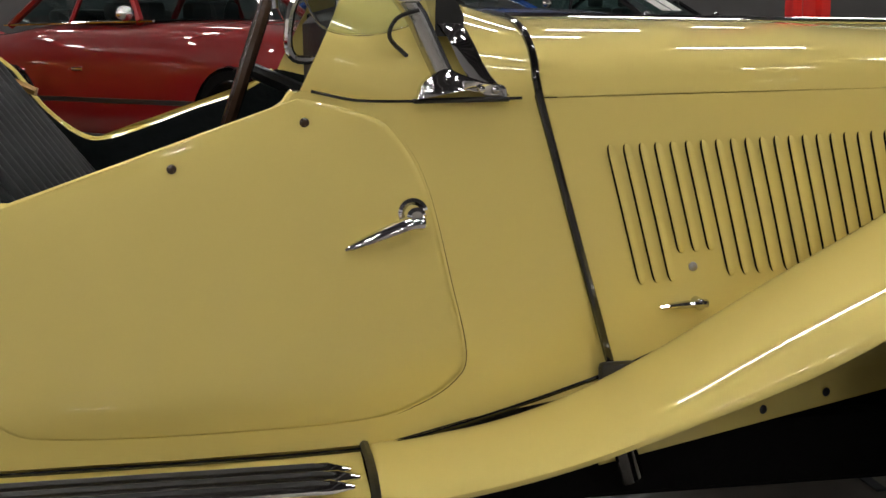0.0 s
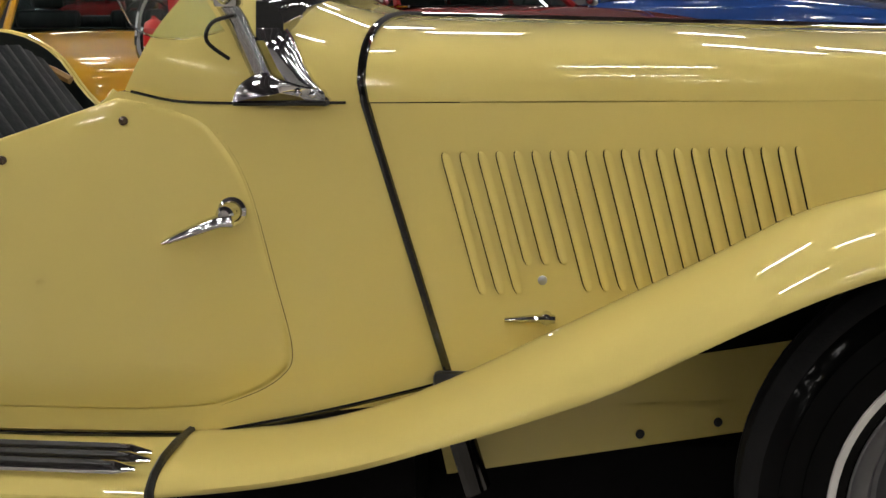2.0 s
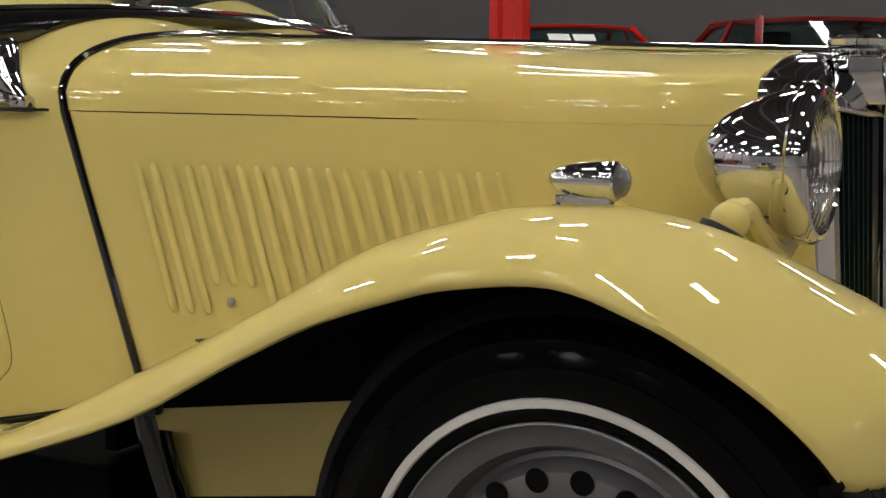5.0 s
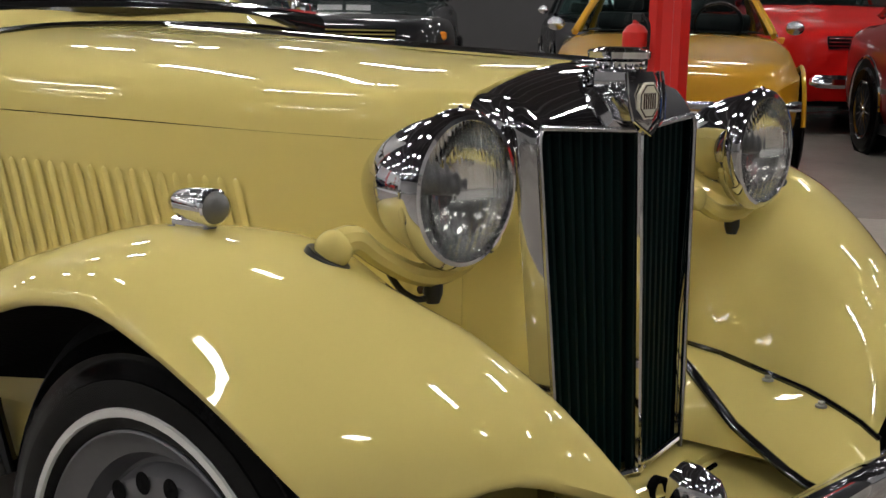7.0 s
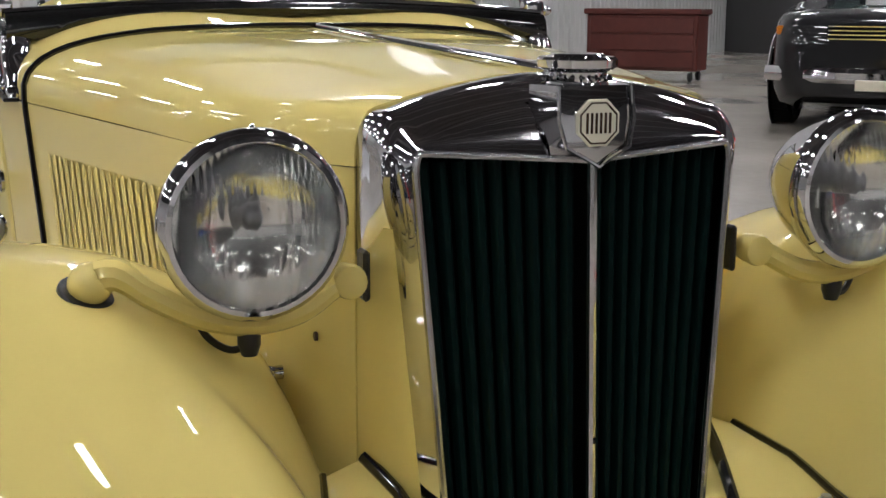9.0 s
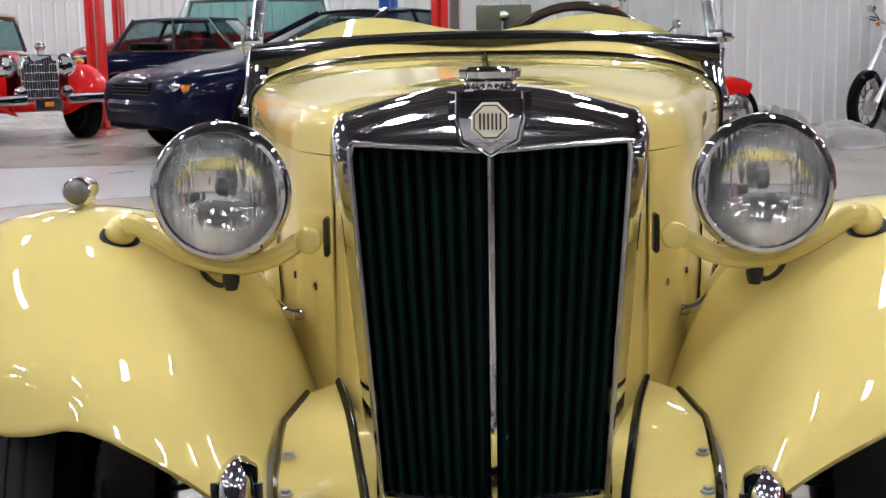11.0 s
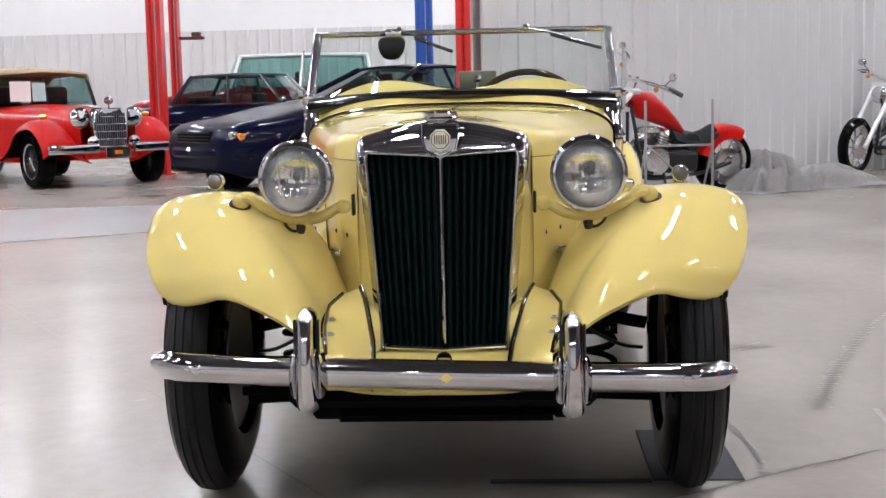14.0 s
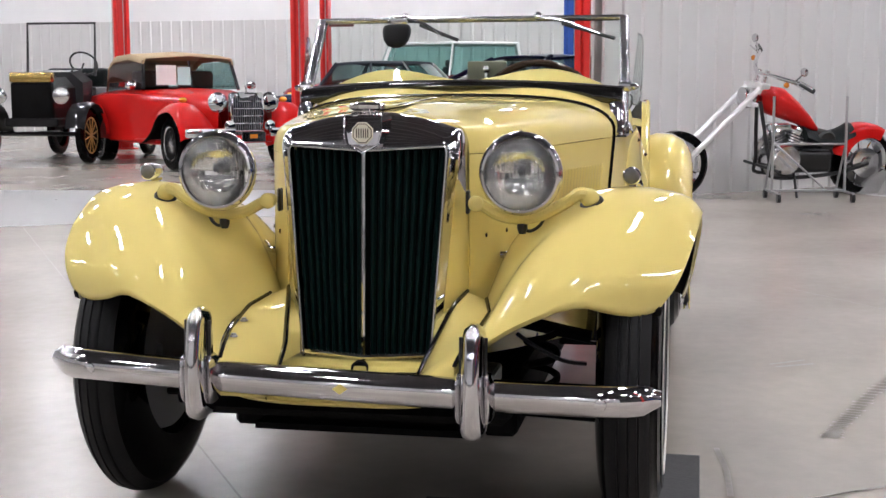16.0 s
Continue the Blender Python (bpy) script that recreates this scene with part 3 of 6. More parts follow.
        rows.append([(x - 0.03 * (q - 0.5), side * (half_width(x) - 0.04), z0 + (z1 - z0) * q) for q in (0, 0.03, 0.06, 0.5, 0.94, 0.97, 1)])
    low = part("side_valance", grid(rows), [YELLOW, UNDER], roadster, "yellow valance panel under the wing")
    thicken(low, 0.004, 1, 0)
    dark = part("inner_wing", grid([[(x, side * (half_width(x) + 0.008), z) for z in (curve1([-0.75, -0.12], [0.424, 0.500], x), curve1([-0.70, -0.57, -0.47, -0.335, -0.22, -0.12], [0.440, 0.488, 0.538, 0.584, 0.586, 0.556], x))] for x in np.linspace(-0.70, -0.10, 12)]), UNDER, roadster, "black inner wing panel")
    for x, z in ((-0.30, 0.352), (-0.42, 0.338), (-0.50, 0.442), (-0.57, 0.436)):
        part("valance_bolt", ball((x, side * (half_width(x) - 0.039), z), 0.008, sy=0.6), BLACK, low)
    part("wing_stay", tube([(-0.705, side * 0.45, 0.43), (-0.69, side * 0.45, 0.37), (-0.662, side * 0.44, 0.27)], 0.024, 10, flat=0.6), GLOSS_BLACK, roadster, "black wing stay")
    part("frame_rail", box(-2.5, 0.16, side * 0.30 - 0.04, side * 0.30 + 0.04, 0.20, 0.325, 0.01), UNDER, roadster, "black chassis rail")

    # rear wing
    rows = []
    for k in range(25):
        a = math.radians(-15 + 195 * k / 24)
        r = 0.43 if a < math.pi / 2 else 0.43 + 0.05 * (a - math.pi / 2)
        x, z = -2.39 + r * math.cos(a), 0.36 + r * math.sin(a)
        rows.append([(x - 0.02 * math.cos(a) * 0, side * y, z + dz) for y, dz in ((0.45, -0.05), (0.50, 0.0), (0.56, 0.02), (0.62, 0.015), (0.67, -0.01), (0.70, -0.06), (0.708, -0.10))])
    rear_wing = part("rear_wing", grid(rows), [YELLOW, UNDER], roadster, "rounded rear wing", angle=60)
    thicken(rear_wing, 0.005, 1, 0)

    # wheels
    for wx, wy, front in ((0.042, 0.60, True), (-2.39, 0.60, False)):
        R, rz = 0.345, 0.345
        wheel = new("wheel")
        wheel.parent = roadster
        wheel.empty_display_size = 0.1
        bm = bmesh.new()
        h = side
        prof = []
        for deg in range(-104, 105, 8):
            t = radians(deg)
            a = 0.0725 * math.copysign(abs(math.sin(t)) ** 0.95, t)
            prof.append((a, 0.232 + 0.113 * math.copysign(abs(math.cos(t)) ** 0.95, math.cos(t))))
            if deg in (-16, 0, 16):
                prof += [(a + 0.0012, prof[-1][1] - 0.0045), (a + 0.0042, prof[-1][1] - 0.0045), (a + 0.0054, prof[-1][1])]
            if deg in (56, 72):
                prof += [(a + 0.0022, prof[-1][1] - 0.001), (a + 0.0022, prof[-1][1] - 0.005)]
        prof = [q for q in prof if not (q[0] > 0.05 and q[1] < 0.2375)] + [(0.0705, 0.2375)]
        lathe([(h * a, r) for a, r in prof], (wx, side * wy, rz), "y", 64, bm, 0, caps=False)
        lathe([(h * 0.0705, 0.2375), (h * 0.0735, 0.2362), (h * 0.0735, 0.2275), (h * 0.0695, 0.2262)], (wx, side * wy, rz), "y", 64, bm, 1, caps=False)
        lathe([(h * 0.0695, 0.2262), (h * 0.0685, 0.216), (h * 0.059, 0.207)], (wx, side * wy, rz), "y", 64, bm, 0, caps=False)
        for f in bm.faces:
            m = f.calc_center_median()
            if math.hypot(m.x - wx, m.z - rz) > 0.318:
                f.material_index = 2
        tyre = part("tyre", bm, [TYRE, WHITEWALL, TREAD], wheel, "black tyre with a narrow white sidewall band", angle=50)
        rimp = [(0.058, 0.2115), (0.066, 0.2112), (0.067, 0.2085), (0.060, 0.2045), (0.050, 0.192), (0.044, 0.1815), (0.030, 0.178), (0.020, 0.1715), (0.0225, 0.1655),
                (0.036, 0.161), (0.0445, 0.154), (0.0462, 0.146), (0.0445, 0.136), (0.038, 0.122), (0.033, 0.112), (0.03, 0.10), (0.03, 0.02)]
        rim = part("rim", lathe([(h * a, r) for a, r in rimp] + [(-h * 0.02, 0.02), (-h * 0.05, 0.187), (h * 0.05, 0.2105)], (wx, side * wy, rz), "y", 72, caps=False), SILVER, wheel, "silver pressed steel wheel")
        for k in range(18):
            a = 2 * math.pi * (k + 0.28) / 18
            c = (wx + 0.147 * math.cos(a), side * (wy + 0.0455), rz + 0.147 * math.sin(a))
            part("hole", lathe([(h * 0.0022, 0.0135), (h * 0.0026, 0.0128), (h * 0.0008, 0.0115)], c, "y", 16), UNDER, rim, "round dark hole in the wheel disc")
        part("hubcap", lathe([(h * 0.031, 0.1105), (h * 0.037, 0.110), (h * 0.043, 0.105), (h * 0.050, 0.090), (h * 0.057, 0.068), (h * 0.0605, 0.04), (h * 0.062, 0.004)], (wx, side * wy, rz), "y", 48), CHROME, wheel, "domed chrome hubcap")
    # suspension
    part("lower_arm", tube([(0.055, side * 0.28, 0.25), (0.055, side * 0.52, 0.24)], 0.022, 8), UNDER, roadster, "black front suspension arm")
    part("upper_arm", tube([(0.055, side * 0.30, 0.46), (0.055, side * 0.50, 0.42)], 0.016, 8), UNDER, roadster, "black upper suspension arm")
    part("coil_spring", tube([(0.055 + 0.036 * math.cos(a), side * 0.385 + 0.036 * math.sin(a), 0.25 + 0.009 * a) for a in np.linspace(0, 20, 84)], 0.009, 6), UNDER, roadster, "black coil spring")
    part("brake_hose", tube(smooth_path([(0.09, side * 0.33, 0.43), (0.10, side * 0.38, 0.40), (0.09, side * 0.44, 0.37), (0.07, side * 0.49, 0.36)], 5), 0.005, 6), BLACK, roadster)
    part("steering_rod", tube([(0.13, side * 0.1, 0.27), (0.13, side * 0.52, 0.27)], 0.012, 6), UNDER, roadster)

    # head lamp on its arm
    lx, ly, lz = 0.19, side * 0.353, 0.809
    lamp = new("head_lamp")
    lamp.parent = roadster
    lamp.empty_display_size = 0.05
    part("lamp_shell", lathe([(-0.124, 0.003), (-0.122, 0.014), (-0.115, 0.028), (-0.102, 0.043), (-0.084, 0.057), (-0.062, 0.069), (-0.038, 0.078), (-0.014, 0.0845), (0.0, 0.087), (0.006, 0.0875)], (lx, ly, lz), "x", 40, caps=False), CHROME, lamp, "chrome bullet lamp shell")
    part("lamp_rim", lathe([(0.0, 0.0885), (0.004, 0.0925), (0.012, 0.0935), (0.02, 0.0915), (0.026, 0.086), (0.027, 0.081), (0.02, 0.079)], (lx, ly, lz), "x", 40, caps=False), CHROME, lamp, "chrome lamp rim")
    part("reflector", lathe([(0.012 - 0.034 * (1 - (r / 0.08) ** 2), r) for r in (0.080, 0.074, 0.066, 0.056, 0.045, 0.034, 0.024, 0.014, 0.002)], (lx, ly, lz), "x", 40, caps=False), MIRROR, lamp, "silvered parabolic reflector")
    part("bulb", lathe([(-0.022, 0.013), (-0.008, 0.012), (0.0, 0.009), (0.004, 0.005), (0.005, 0.001)], (lx, ly, lz + 0.006), "x", 18), SILVER, lamp, "grey metal bulb shield")
    rows = []
    for i in range(19):
        r = 0.001 + 0.080 * i / 18
        row = []
        for k in range(72):
            a = 2 * math.pi * k / 72
            y, z = r * math.sin(a), r * math.cos(a)
            row.append((lx + 0.022 + 0.017 * (1 - (r / 0.081) ** 2), ly + y, lz + z))
        rows.append(row)
    lens = part("lens", grid(rows, close_v=True), LENS_LOW, lamp, "fluted glass lamp lens", angle=80)
    lens.data.materials.append(LENS)
    for f in lens.data.polygons:
        f.material_index = 1 if f.center.z > lz + 0.030 + 0.1 * abs(f.center.y - ly) else 0
    lens.visible_shadow = False
    part("clamp_stud", ball((lx + 0.012, ly, lz + 0.093), 0.0035), CHROME, lamp)
    arm = smooth_path([(0.150, side * 0.502, 0.752), (0.160, side * 0.478, 0.762), (0.165, side * 0.448, 0.742), (0.168, side * 0.40, 0.717), (0.168, side * 0.35, 0.706), (0.165, side * 0.30, 0.713), (0.155, side * 0.262, 0.733), (0.15, side * 0.24, 0.738)], 5)
    armp = part("lamp_arm", tube(arm, 0.0135, 10, taper=[1.5 - 0.5 * min(1, k / 8) for k in range(len(arm))]), YELLOW, roadster, "yellow lamp mounting arm")
    base, up = Vector((0.151, side * 0.503, 0.748)), Vector((0.38, -side * 0.30, 0.87)).normalized()
    part("arm_dome", ball(base + up * 0.006, 0.0215, u=18, v=12), YELLOW, armp, "yellow domed end of the arm")
    part("arm_pad", tube([base - up * 0.016, base - up * 0.012, base - up * 0.005, base - up * 0.003], 0.0265, 24, taper=[1.0, 1.04, 1.04, 0.98]), BLACK, armp, "black rubber pad under the arm")
    part("arm_bolt", lathe([(-0.016, 0.016), (0.008, 0.0185), (0.013, 0.017), (0.016, 0.012), (0.017, 0.003)], (0.155, side * 0.246, 0.738), "x", 20), YELLOW, armp)
    part("arm_bracket", box(0.125, 0.15, side * 0.2235 - 0.004, side * 0.2235 + 0.004, 0.712, 0.766, 0.003), BLACK, armp, "black bracket")
    wire = smooth_path([(0.165, side * 0.352, 0.700), (0.165, side * 0.352, 0.685), (0.16, side * 0.37, 0.678), (0.15, side * 0.39, 0.69), (0.14, side * 0.40, 0.71)], 5)
    part("lamp_wire", tube(wire, 0.004, 6), BLACK, armp, "black wire loop")
    part("wire_plug", lathe([(-0.022, 0.008), (-0.01, 0.012), (0.0, 0.012), (0.008, 0.009)], (0.165, side * 0.352, 0.694), "z", 12), BLACK, armp)
    # side lamp on the wing
    sx, sy, sz = 0.045, side * 0.588, 0.7965
    slamp = new("side_lamp")
    slamp.parent = roadster
    slamp.empty_display_size = 0.05
    part("torpedo", lathe([(-0.062, 0.002), (-0.060, 0.006), (-0.051, 0.012), (-0.036, 0.0168), (-0.016, 0.0195), (0.0, 0.0202), (0.01, 0.0197), (0.013, 0.0185)], (sx, sy, sz), "x", 26, caps=False), CHROME, slamp, "chrome torpedo lamp body")
    part("lamp_rim", lathe([(0.006, 0.020), (0.010, 0.0213), (0.015, 0.0207), (0.017, 0.0175)], (sx, sy, sz), "x", 26, caps=False), CHROME, slamp)
    part("lens", lathe([(0.015, 0.0188), (0.023, 0.0155), (0.0275, 0.009), (0.029, 0.002)], (sx, sy, sz), "x", 26), CLOUDY, slamp, "small cloudy lens")
    part("pedestal", box(sx - 0.052, sx + 0.01, sy - 0.009, sy + 0.009, sz - 0.027, sz - 0.015, 0.003), CHROME, slamp)
    part("gasket", box(sx - 0.056, sx + 0.014, sy - 0.012, sy + 0.012, sz - 0.034, sz - 0.0265, 0.002), BLACK, slamp, "black rubber gasket")

    # front apron between wing and radiator
    rows = []
    for k in range(13):
        u = k / 12
        x = 0.468 - 0.36 * u
        yin = curve1([0, 0.47, 0.74, 0.855, 0.94, 1], [0.150, 0.168, 0.192, 0.203, 0.212, 0.219], u)
        yout = curve1([0, 0.3, 0.74, 1], [0.254, 0.272, 0.284, 0.262], u)
        zin = curve1([0, 0.2, 0.5, 0.8, 1], [0.362, 0.374, 0.425, 0.50, 0.525], u)
        zout = curve1([0, 0.1, 0.3, 0.6, 1], [0.428, 0.447, 0.468, 0.486, 0.51], u)
        row = []
        for j in range(9):
            t = j / 8
            y = yin + (yout - yin) * t
            hump = 0.004 * math.sin(math.pi * t ** 0.7) * (1 - u)
            row.append((x, side * y, zin + (zout - zin) * t ** (0.6 + 0.5 * u) + hump))
        rows.append(row)
    rows.insert(0, [(p[0] + 0.004, p[1], min(p[2] - 0.02, 0.40)) for p in rows[0]])
    rows.insert(0, [(p[0], p[1], 0.348) for p in rows[0]])
    apron = part("front_apron", grid(rows), [YELLOW, UNDER], roadster, "yellow apron beside the radiator", angle=60)
    thicken(apron, 0.004, 1, 0)
    part("apron_piping", tube([(r[-1][0], r[-1][1], r[-1][2] + 0.002) for r in rows[2:]], 0.005, 6), GLOSS_BLACK, apron, "black wing piping")
    part("apron_piping", tube([(r[0][0], r[0][1] * 0.985, r[0][2] + 0.004) for r in rows[2:]], 0.0075, 8, flat=0.7), GLOSS_BLACK, apron, "broad black rubber piping at the radiator")
    fill = [[(r[0][0], r[0][1] * 1.01, r[0][2] - 0.004), (min(r[0][0], 0.21), side * 0.158, max(0.392, r[0][2] - 0.012))] for r in rows[6:]]
    part("radiator_flange", grid(fill), YELLOW, apron, "yellow flange beside the radiator")
    for u in (5, 8):
        p = rows[u][7]
        part("apron_bolt", lathe([(0, 0.009), (0.003, 0.009), (0.004, 0.0055), (0.008, 0.0055)], (p[0], p[1], p[2] + 0.001), "z", 8), STEEL, apron, "steel bolt")
    latch = part("catch", tube([(x, side * (half_width(x) + d), 0.604 + dz) for x, d, dz in ((0.012, 0.010, 0.0), (0.0, 0.016, 0.001), (-0.03, 0.019, 0.001), (-0.055, 0.022, 0.004), (-0.068, 0.030, 0.010))], 0.0062, 8, taper=[1.2, 1.3, 1.0, 0.9, 0.6]), CHROME, roadster, "chrome bonnet catch")
    part("catch_post", lathe([(0, 0.0085), (side * 0.014, 0.0075), (side * 0.02, 0.004)], (0.008, side * half_width(0.008), 0.604), "y", 12), CHROME, latch)
    for x, z in ((-0.015, 0.66), (0.055, 0.655), (-0.02, 0.535)):
        part("screw", lathe([(0, 0.0055), (side * 0.003, 0.0055), (side * 0.004, 0.003)], (x, side * half_width(x), z), "y", 10), BROWN, roadster, "small dark screw head")
    # windscreen post and foot
    foot = smooth_path([(-0.995, 0, 0.857), (-0.985, 0, 0.88), (-0.955, 0, 0.897), (-0.93, 0, 0.888), (-0.90, 0, 0.878), (-0.872, 0, 0.872), (-0.868, 0, 0.857)], 4)
    bm = grid([[(p.x, side * (half_width(p.x) - 0.004 - max(0, p.z - 0.87) * 0.1 + d), p.z) for p in foot] for d in (-0.004, 0.016, 0.02)] )
    grid([[(-0.93 + (p.x + 0.93) * q, side * (half_width(p.x) - 0.004 - max(0, p.z - 0.87) * 0.1 + d), 0.868 + (p.z - 0.868) * q) for p in foot] for q, d in ((1.0, 0.0195), (0.95, 0.0222), (0.85, 0.0236), (0.5, 0.0242), (0.02, 0.0244))], bm=bm)
    footp = part("screen_foot", bm, CHROME, roadster, "chrome windscreen foot bracket")
    part("foot_gasket", box(-1.0, -0.865, side * half_width(-0.93) - 0.014, side * half_width(-0.93) + 0.0175, 0.8505, 0.857, 0.002), BLACK, footp)
    plate = []
    for z, x, y0, y1 in ((0.957, -0.932, 0.468, 0.509), (0.945, -0.924, 0.464, 0.513), (0.925, -0.914, 0.466, 0.514), (0.905, -0.905, 0.472, 0.514), (0.885, -0.893, 0.480, 0.513), (0.868, -0.878, 0.487, 0.511), (0.858, -0.868, 0.494, 0.508)):
        plate.append([(x - 0.016, side * y0, z), (x, side * (y0 + 0.001), z), (x + 0.005, side * (y0 + 0.25 * (y1 - y0)), z), (x + 0.007, side * (y0 + y1) / 2, z), (x + 0.004, side * (y0 + 0.8 * (y1 - y0)), z), (x - 0.004, side * y1, z), (x - 0.03, side * (y1 + 0.002), z)])
    part("rail_bracket", grid(plate), CHROME, footp, "chrome bracket under the rail's end", angle=60)
    for x, z in ((-0.975, 0.872), (-0.905, 0.868), (-0.885, 0.866)):
        part("rivet", ball((x, side * (half_width(x) + 0.0195), z), 0.005, sy=0.6), CHROME, footp)
    post = [(-0.955, side * 0.508, 0.885), (-0.99, side * 0.507, 0.965), (-1.06, side * 0.503, 1.07), (-1.157, side * 0.495, 1.218)]
    part("screen_post", tube(post, 0.013, 10, flat=1.3), SATIN, roadster, "chrome windscreen post")
    part("post_clamp", box(-1.02, -0.985, side * 0.508 - 0.02, side * 0.508 + 0.02, 0.985, 1.02, 0.006, seg=2), CHROME, roadster)
    part("wing_nut", ball((-1.0, side * 0.535, 1.0), 0.011, sy=1.4), CHROME, roadster)
    part("spot_wire", tube(smooth_path([(-0.99, side * 0.525, 0.975), (-1.02, side * 0.53, 0.965), (-1.03, side * 0.525, 0.94), (-1.005, side * 0.505, 0.915)], 5), 0.003, 6), BLACK, roadster, "thin black wire")

# bonnet hinge, screen base, screen frame and glass
part("bonnet_hinge", tube([(x, 0, ridge_z(x) + 0.002) for x in np.linspace(-0.80, 0.16, 12)], 0.007, 8, flat=0.6), CHROME, roadster, "chrome bonnet hinge strip")
rows = []
for k in range(91):
    y = -0.505 + 1.01 * k / 90
    top = 1.016 - 0.022 * (abs(y) / 0.505) ** 2
    low = 0.856 + 0.140 * max(0.0, 1 - (min(abs(y), 0.505) / 0.507) ** 2.95) ** (1 / 2.95) - 0.004
    low = max(low, top - 0.046) if abs(y) < 0.44 else top - 0.046 - 0.008 * (abs(y) - 0.44) / 0.065
    xb = -0.935 - 0.015 * (abs(y) / 0.505) ** 2
    rows.append([(xb - 0.016, y, low), (xb + 0.016, y, low), (xb + 0.024, y, low + 0.012), (xb + 0.024, y, (low + top) / 2), (xb + 0.018, y, top - 0.010), (xb + 0.008, y, top - 0.002), (xb - 0.002, y, top), (xb - 0.014, y, top), (xb - 0.016, y, low)])
rows.insert(0, [Vector((-0.95, -0.505, 0.97))] * len(rows[0]))
rows.append([Vector((-0.95, 0.505, 0.97))] * len(rows[0]))
part("screen_base", grid(rows), GLOSS_BLACK, roadster, "gloss black windscreen base rail")
part("base_trim", tube([(-0.944 - 0.015 * (abs(y) / 0.505) ** 2, y, 1.019 - 0.022 * (abs(y) / 0.505) ** 2) for y in np.linspace(-0.505, 0.505, 25)], 0.005, 6), CHROME, roadster, "thin chrome trim on the rail")
part("screen_top_rail", tube([(-1.157, -0.495, 1.218), (-1.157, 0.495, 1.218)], 0.0095, 8), SATIN, roadster, "chrome windscreen top rail")
pane = part("windscreen_glass", grid([[(0, -0.488, 0), (0, 0.488, 0)], [(0, -0.488, 0.285), (0, 0.488, 0.285)]]), GLASS, roadster, "flat windscreen glass", smooth=False)
pane.matrix_basis = pose(-0.965, 0, 1.005, 0, -42, 0)
pane.visible_shadow = False
rows = []
for z, w, d in ((1.128, 0.012, 0.012), (1.134, 0.027, 0.020), (1.150, 0.040, 0.026), (1.170, 0.046, 0.028), (1.188, 0.047, 0.028), (1.200, 0.042, 0.024), (1.206, 0.030, 0.014)):
    rows.append([(-1.112 - 0.35 * (z - 1.128) + d * math.copysign(abs(math.cos(a)) ** 0.7, math.cos(a)), -0.240 + w * math.copysign(abs(math.sin(a)) ** 0.7, math.sin(a)), z) for a in np.linspace(0, 2 * math.pi, 21)[:-1]])
bm = grid(rows, close_v=True)
for end in (rows[0], rows[-1]):
    bm.faces.new([min(bm.verts, key=lambda v: (v.co - Vector(p)).length) for p in end])
motor = part("wiper_motor", bm, WIPER_BLACK, roadster, "black shield-shaped wiper motor", angle=50)
part("motor_bracket", box(-1.150, -1.125, -0.262, -0.205, 1.204, 1.232, 0.005, seg=2), CHROME, motor, "chrome motor bracket")
for y0, y1, z1 in ((-0.215, -0.08, 1.165), (0.22, 0.42, 1.165)):
    wiper = part("wiper", tube([(-1.14, y0, 1.225), (-1.125, (y0 + y1) / 2, 1.205), (-1.10, y1, z1)], 0.005, 6), CHROME_DULL, roadster, "windscreen wiper arm")
    part("blade", tube([(-1.125, y0 + 0.4 * (y1 - y0), 1.20), (-1.095, y1 + 0.05, z1 - 0.015)], 0.006, 6), BLACK, wiper)
    part("pivot", ball((-1.15, y0, 1.226), 0.014), CHROME, wiper)
mirror = part("rear_mirror", box(-1.19, -1.175, -0.015, 0.115, 1.025, 1.085, 0.006, seg=2), OLIVE, roadster, "rectangular mirror on the scuttle")
part("mirror_stem", tube([(-1.165, 0.05, 0.99), (-1.168, 0.05, 1.058)], 0.006, 6), CHROME, mirror)
part("mirror_ball", ball((-1.166, 0.05, 1.058), 0.013), CHROME, mirror)

# radiator shell
def shell_outline(x, w_top, w_bot, z_top, z_shoulder, z_bot, cut=0.77, n=7):
    """Half outline of the radiator from the bottom up to the middle of the crowned top."""
    z_side = z_shoulder - 0.04
    pts = []
    for z in (z_bot, (z_bot + cut) / 2, cut, z_side):
        pts.append(Vector((x, w_bot + (w_top - w_bot) * (z - z_bot) / (z_side - z_bot), z)))
    yc = w_top - 0.024
    crown = z_top - z_shoulder + 0.004
    for k in range(1, n + 1):
        a = math.pi / 2 * k / n
        pts.append(Vector((x, yc + 0.024 * math.cos(a), z_side + (z_shoulder - 0.004 - z_side) * math.sin(a))))
    for k in range(1, 9):
        y = yc * (1 - k / 8)
        pts.append(Vector((x, y, z_top - crown * (y / yc) ** 1.75)))
    return pts


def both(half):
    return [Vector((p.x, -p.y, p.z)) for p in half] + [p.copy() for p in reversed(half[:-1])]


def vee(pts, depth):
    return [Vector((p.x + depth * (1 - abs(p.y) / 0.21), p.y, p.z)) for p in pts]


lean = 0.05
